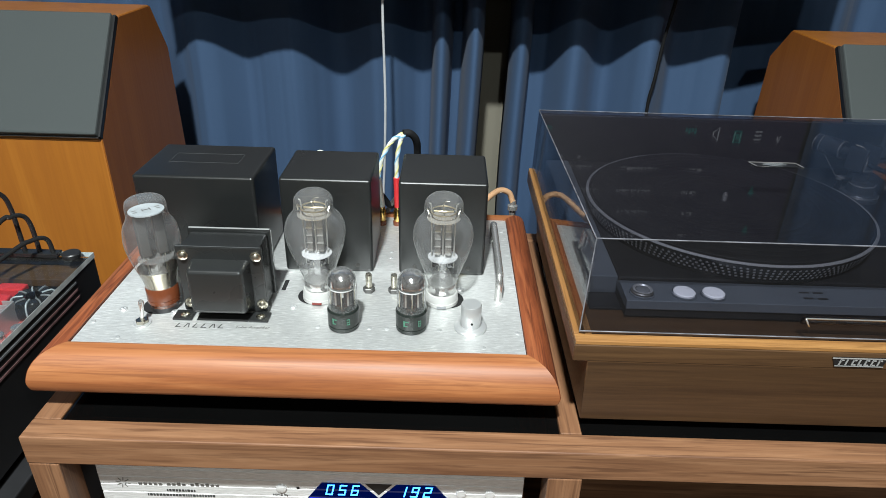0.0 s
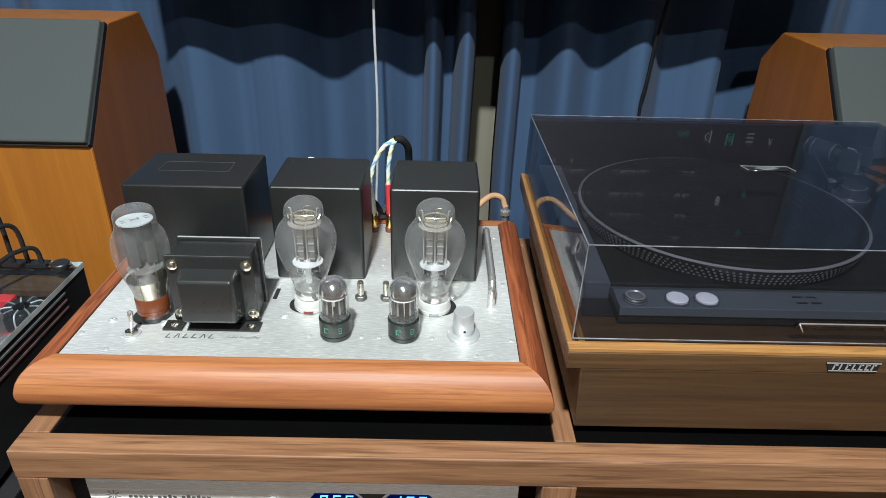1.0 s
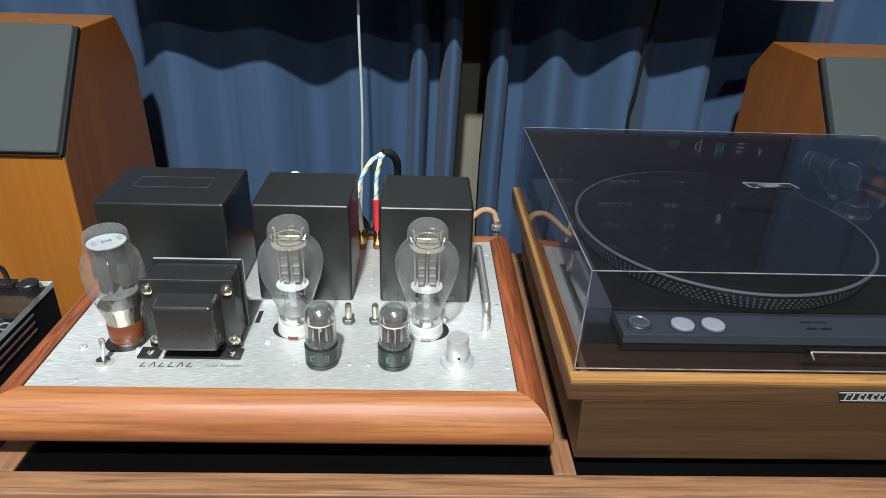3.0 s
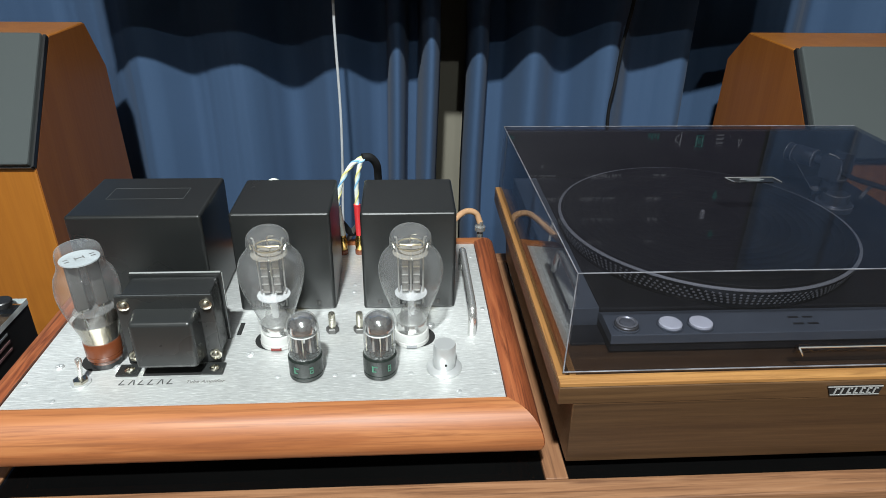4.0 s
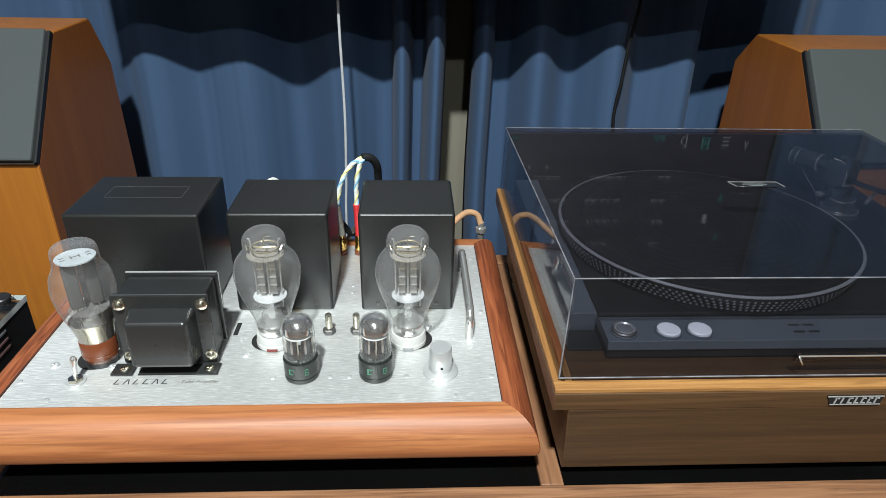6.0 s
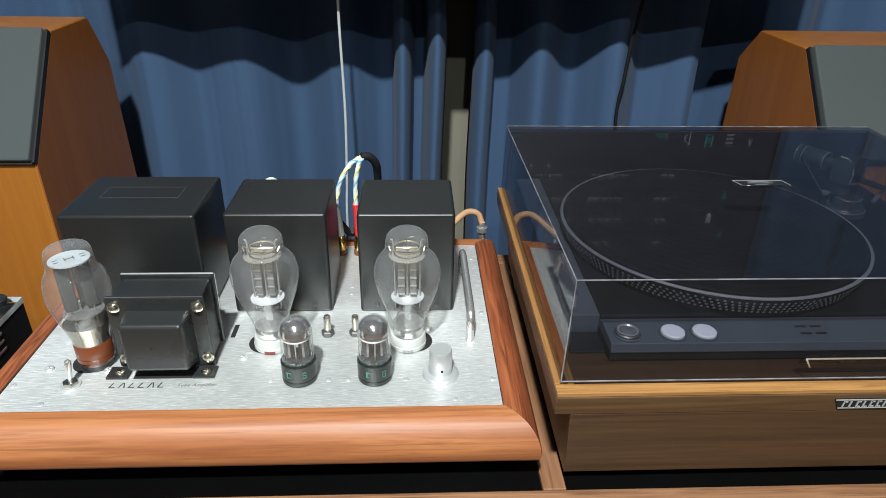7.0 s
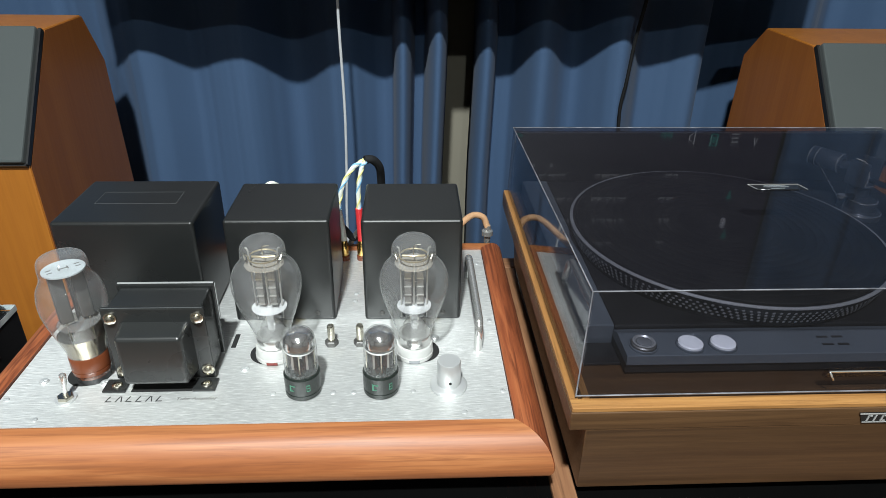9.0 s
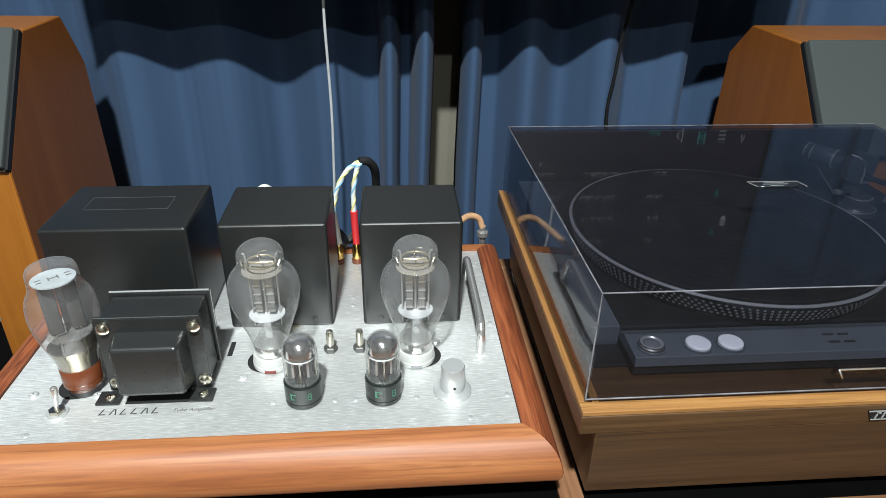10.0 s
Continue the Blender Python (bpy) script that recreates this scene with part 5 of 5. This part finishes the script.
# thin pale rods paint the bright lines along the polished corners
for a, b in (((0.2672, -0.0175, CT), (0.7310, -0.0175, CT)), ((0.2618, 0.364, CT), (0.7310, 0.364, CT)), ((0.2672, -0.0175, CT), (0.2618, 0.364, CT)), ((0.2600, -0.0345, CB), (0.2672, -0.0175, CT)),
             ((0.2600, -0.0348, CB + 0.001), (0.7320, -0.0348, CB + 0.001))):
    part("edge_glint_rod", rod([a, b], 0.0006, 6, smooth=False), edge_glint, cov)
tab = part("lift_tab", prism([(-0.0315, 0.8175), (-0.0362, 0.8265), (-0.0310, 0.8265), (-0.0290, 0.8175)], "x", 0.4525, 0.5395, 0.0006), smoke, cov, "moulded finger tab")
part("tab_edge", join(rod([(0.4525, -0.0364, 0.8268), (0.5395, -0.0364, 0.8268)], 0.0007, 6, smooth=False), rod([(0.4525, -0.0364, 0.8268), (0.457, -0.0372, 0.8190)], 0.0008, 6, smooth=False)), chrome, tab)
bd = part("badge", prism([(0.4765, 0.1665), (0.5190, 0.1665), (0.5235, 0.1790), (0.4720, 0.1790)], "z", CT + 0.0002, CT + 0.0010), black_gloss, cov, "small black badge with a silver border")
part("badge_border", join(rod([(0.4720, 0.1790, CT + 0.001), (0.5235, 0.1790, CT + 0.001)], 0.0006, 6, smooth=False), rod([(0.4720, 0.1790, CT + 0.001), (0.4765, 0.1665, CT + 0.001)], 0.0006, 6, smooth=False),
                          rod([(0.5235, 0.1790, CT + 0.001), (0.5270, 0.1660, CT + 0.001)], 0.0006, 6, smooth=False)), chrome, bd)
for z, n0 in ((0.1755, 9), (0.1722, 11), (0.1685, 6)):
    for k in range(n0):
        w = 0.0015
        x = 0.4985 + (k - n0 / 2) * 0.0024
        part("printed_mark", box(x, x + w, z, z + 0.0008, CT + 0.0011, CT + 0.0013), disc_grey, bd)
# maker's plate on the front as plain shapes
mk = part("maker_plate", prism([(0.4835, 0.7855), (0.5260, 0.7855), (0.5275, 0.7945), (0.4800, 0.7945)], "y", TY0 - 0.0012, TY0 - 0.0001), black_gloss, tt, "black plate with silver mark")
part("plate_border", join(box(0.4800, 0.5275, TY0 - 0.0018, TY0 - 0.0013, 0.7936, 0.7945), box(0.4835, 0.5260, TY0 - 0.0018, TY0 - 0.0013, 0.7855, 0.7861)), knob_metal, mk)
for k in range(7):
    x = 0.4862 + 0.0056 * k
    part("silver_mark", prism([(x, 0.7868), (x + 0.0012, 0.7868), (x + 0.0022, 0.7928), (x + 0.0010, 0.7928)], "y", TY0 - 0.0018, TY0 - 0.0013), knob_metal, mk)
    if k in (0, 2, 4, 5, 6):
        part("silver_mark", box(x + 0.0014, x + 0.0042, TY0 - 0.0018, TY0 - 0.0013, 0.7916, 0.7927), knob_metal, mk)
    if k in (2, 3, 4, 5):
        part("silver_mark", box(x + 0.0010, x + 0.0040, TY0 - 0.0018, TY0 - 0.0013, 0.7868, 0.7878), knob_metal, mk)


# ---- second amplifier on its own stand ----
LX1, LX0, LY0, LY1, LZ = -0.322, -0.74, -0.22, 0.242, 0.717
st = thing("equipment_stand", "low black stand under the second amplifier", "stand", ((LX0 + LX1) / 2, 0.0, 0.0))
# black boards added to hide the floor and keep this corner dark
part("added_side_board", box(LX1 - 0.012, LX1 + 0.012, LY0, LY1, 0.02, 0.5495, 0.001), black_plastic, st)
part("added_front_board", box(LX0, LX1 - 0.0125, LY0 + 0.03, LY0 + 0.045, 0.02, 0.5495, 0.001), black_plastic, st)
part("top_board", box(LX0 - 0.03, LX1 + 0.02, LY0 - 0.02, LY1 + 0.02, 0.55, 0.575, 0.002), black_plastic, st)
for x in (LX0, LX1 - 0.03):
    for y in (LY0, LY1 - 0.03):
        part("leg", box(x, x + 0.03, y, y + 0.03, 0.0, 0.5498, 0.002), black_plastic, st)
la = thing("solid_state_amplifier", "black amplifier with a clear acrylic lid over its red circuit boards", "amplifier", ((LX0 + LX1) / 2, 0.0, 0.575))
side = part("side_panel", box(LX1 - 0.004, LX1, LY0, LY1, 0.585, LZ - 0.0085, 0.0008), black_plastic, la)
part("side_panel", box(LX0, LX0 + 0.004, LY0, LY1, 0.585, LZ - 0.0085, 0.0008), black_plastic, la)
part("rear_panel", box(LX0 + 0.0045, LX1 - 0.0045, LY1 - 0.004, LY1, 0.585, LZ - 0.0085, 0.0006), black_plastic, la)
part("front_panel", box(LX0 - 0.005, LX1 + 0.003, LY0 - 0.012, LY0 - 0.0005, 0.580, LZ, 0.001), black_plastic, la)
part("bottom_panel", box(LX0 + 0.0045, LX1 - 0.0045, LY0, LY1 - 0.0045, 0.585, 0.588), black_plastic, la)
lid = part("acrylic_lid", box(LX0, LX1, LY0, LY1, LZ - 0.008, LZ, 0.0006), acrylic, la, "clear acrylic lid")
part("lid_edge", join(box(LX1 + 0.0002, LX1 + 0.0006, LY0, LY1, LZ - 0.0075, LZ - 0.0006), box(LX0, LX1, LY1 + 0.0002, LY1 + 0.0006, LZ - 0.0075, LZ - 0.0006)), acrylic_edge, lid, "pale sawn edge")
for fx, fy in ((-0.341, 0.226), (-0.341, LY0 + 0.02), (LX0 + 0.02, 0.226)):
    part("thumb_screw", lathe([(0.0105, 0.0004), (0.0112, 0.0015), (0.0112, 0.0065), (0.0100, 0.0078), (0, 0.008)], 32, (fx, fy, LZ)), black_plastic, la, "black round thumb screw")
for k, z in enumerate((0.700, 0.690, 0.680)):
    for y0, y1 in ((0.0, 0.19), (-0.20, -0.01)):
        part("vent_slot", box(LX1 + 0.0001, LX1 + 0.0006, y0, y1, z, z + 0.0028), slot_pink if k else grey_part, side, "dull-coloured vent slot strip")
for fx in (LX0 + 0.04, LX1 - 0.04):
    for fy in (LY0 + 0.04, LY1 - 0.04):
        part("foot", lathe([(0.018, 0), (0.018, 0.010), (0, 0.010)], 20, (fx, fy, 0.575)), black_rubber, la)
BZ = 0.6775
part("circuit_board", box(LX0 + 0.01, LX1 - 0.010, LY0 + 0.02, LY1 - 0.05, BZ - 0.002, BZ), pcb_red, la)
part("inner_rail", box(LX0 + 0.01, LX1 - 0.008, LY1 - 0.045, LY1 - 0.008, 0.690, 0.7005, 0.001), walnut_x, la)
# the parts that stand nearest to the clear edge
for x0, y0, w in ((-0.412, 0.168, 0.034), (-0.425, 0.142, 0.042)):
    part("capacitor", box(x0, x0 + w, y0, y0 + 0.016, BZ, BZ + 0.025, 0.002), red_plastic, la, "red box capacitor")
part("heat_sink", join(box(-0.3700, -0.3680, 0.100, 0.138, BZ, BZ + 0.028, 0.0004), *[box(-0.3825, -0.3702, 0.101 + 0.009 * k, 0.1025 + 0.009 * k, BZ, BZ + 0.028, 0.0003) for k in range(5)]), knob_metal, la, "finned pale heat sink")
coil = part("toroid", lathe([(0.009, BZ), (0.021, BZ), (0.025, BZ + 0.005), (0.025, BZ + 0.018), (0.021, BZ + 0.024), (0.009, BZ + 0.024)], 36, (-0.358, 0.158, 0), closed=False), black_gloss, la, "dark wound toroid coil")
for a in range(0, 360, 40):
    ca, sa = math.cos(radians(a)), math.sin(radians(a))
    part("winding", rod([(-0.358 + ca * 0.010, 0.158 + sa * 0.010, BZ + 0.0245), (-0.358 + ca * 0.021, 0.158 + sa * 0.021, BZ + 0.0245), (-0.358 + ca * 0.0255, 0.158 + sa * 0.0255, BZ + 0.017), (-0.358 + ca * 0.0255, 0.158 + sa * 0.0255, BZ + 0.004)], 0.0011, 6, 3), disc_grey if a % 80 else grey_part, coil)
for x, y in ((-0.386, 0.112), (-0.380, 0.088), (-0.392, 0.076)):
    part("capacitor", rod([(x, y, BZ + 0.005), (x + 0.012, y, BZ + 0.005)], 0.0048, 12, smooth=False), blue_part, la, "small blue capacitor")
for x, y in ((-0.358, 0.084), (-0.345, 0.100), (-0.352, 0.066)):
    part("capacitor", lathe([(0.0065, 0), (0.007, 0.001), (0.007, 0.018), (0.006, 0.019), (0, 0.0188)], 20, (x, y, BZ)), chrome, la)
rc = random.Random(11)
for k in range(18):
    x, y = rc.uniform(-0.47, LX1 - 0.045), rc.uniform(-0.12, 0.05)
    kind = rc.choice("rgbcc")
    if kind == "r":
        part("capacitor", box(x, x + 0.030, y, y + 0.011, BZ, BZ + 0.022, 0.0015), red_plastic, la)
    elif kind == "g":
        part("heat_sink", box(x, x + 0.012, y, y + 0.034, BZ, BZ + 0.026, 0.001), knob_metal, la)
    elif kind == "b":
        part("capacitor", rod([(x, y, BZ + 0.004), (x + 0.013, y, BZ + 0.004)], 0.004, 10, smooth=False), blue_part, la)
    else:
        part("capacitor", lathe([(0.009, 0), (0.0095, 0.001), (0.0095, 0.025), (0.008, 0.026), (0, 0.0255)], 24, (x, y, BZ)), grey_part if k % 3 else chrome, la)
# bent wire guards on the lid
wg = thing("wire_guard", "black bent wire guard standing on the acrylic lid", "wire guard", (-0.40, 0.228, LZ))
part("foot_bar", box(-0.470, -0.358, 0.222, 0.236, LZ + 0.0002, LZ + 0.0062, 0.001), black_gloss, wg)
for xr, h, back in ((-0.366, 0.030, 0.10), (-0.383, 0.062, 0.16), (-0.402, 0.092, 0.20)):
    part("wire_arch", rod([(xr, 0.229, LZ + 0.006), (xr - 0.002, 0.229, LZ + h * 0.72), (xr - 0.006, 0.224, LZ + h * 0.95), (xr - 0.013, 0.212, LZ + h), (xr - 0.022, 0.195, LZ + h * 0.93), (xr - 0.06, 0.229 - back, LZ + 0.004)], 0.0029, 12, 6), black_gloss, wg)
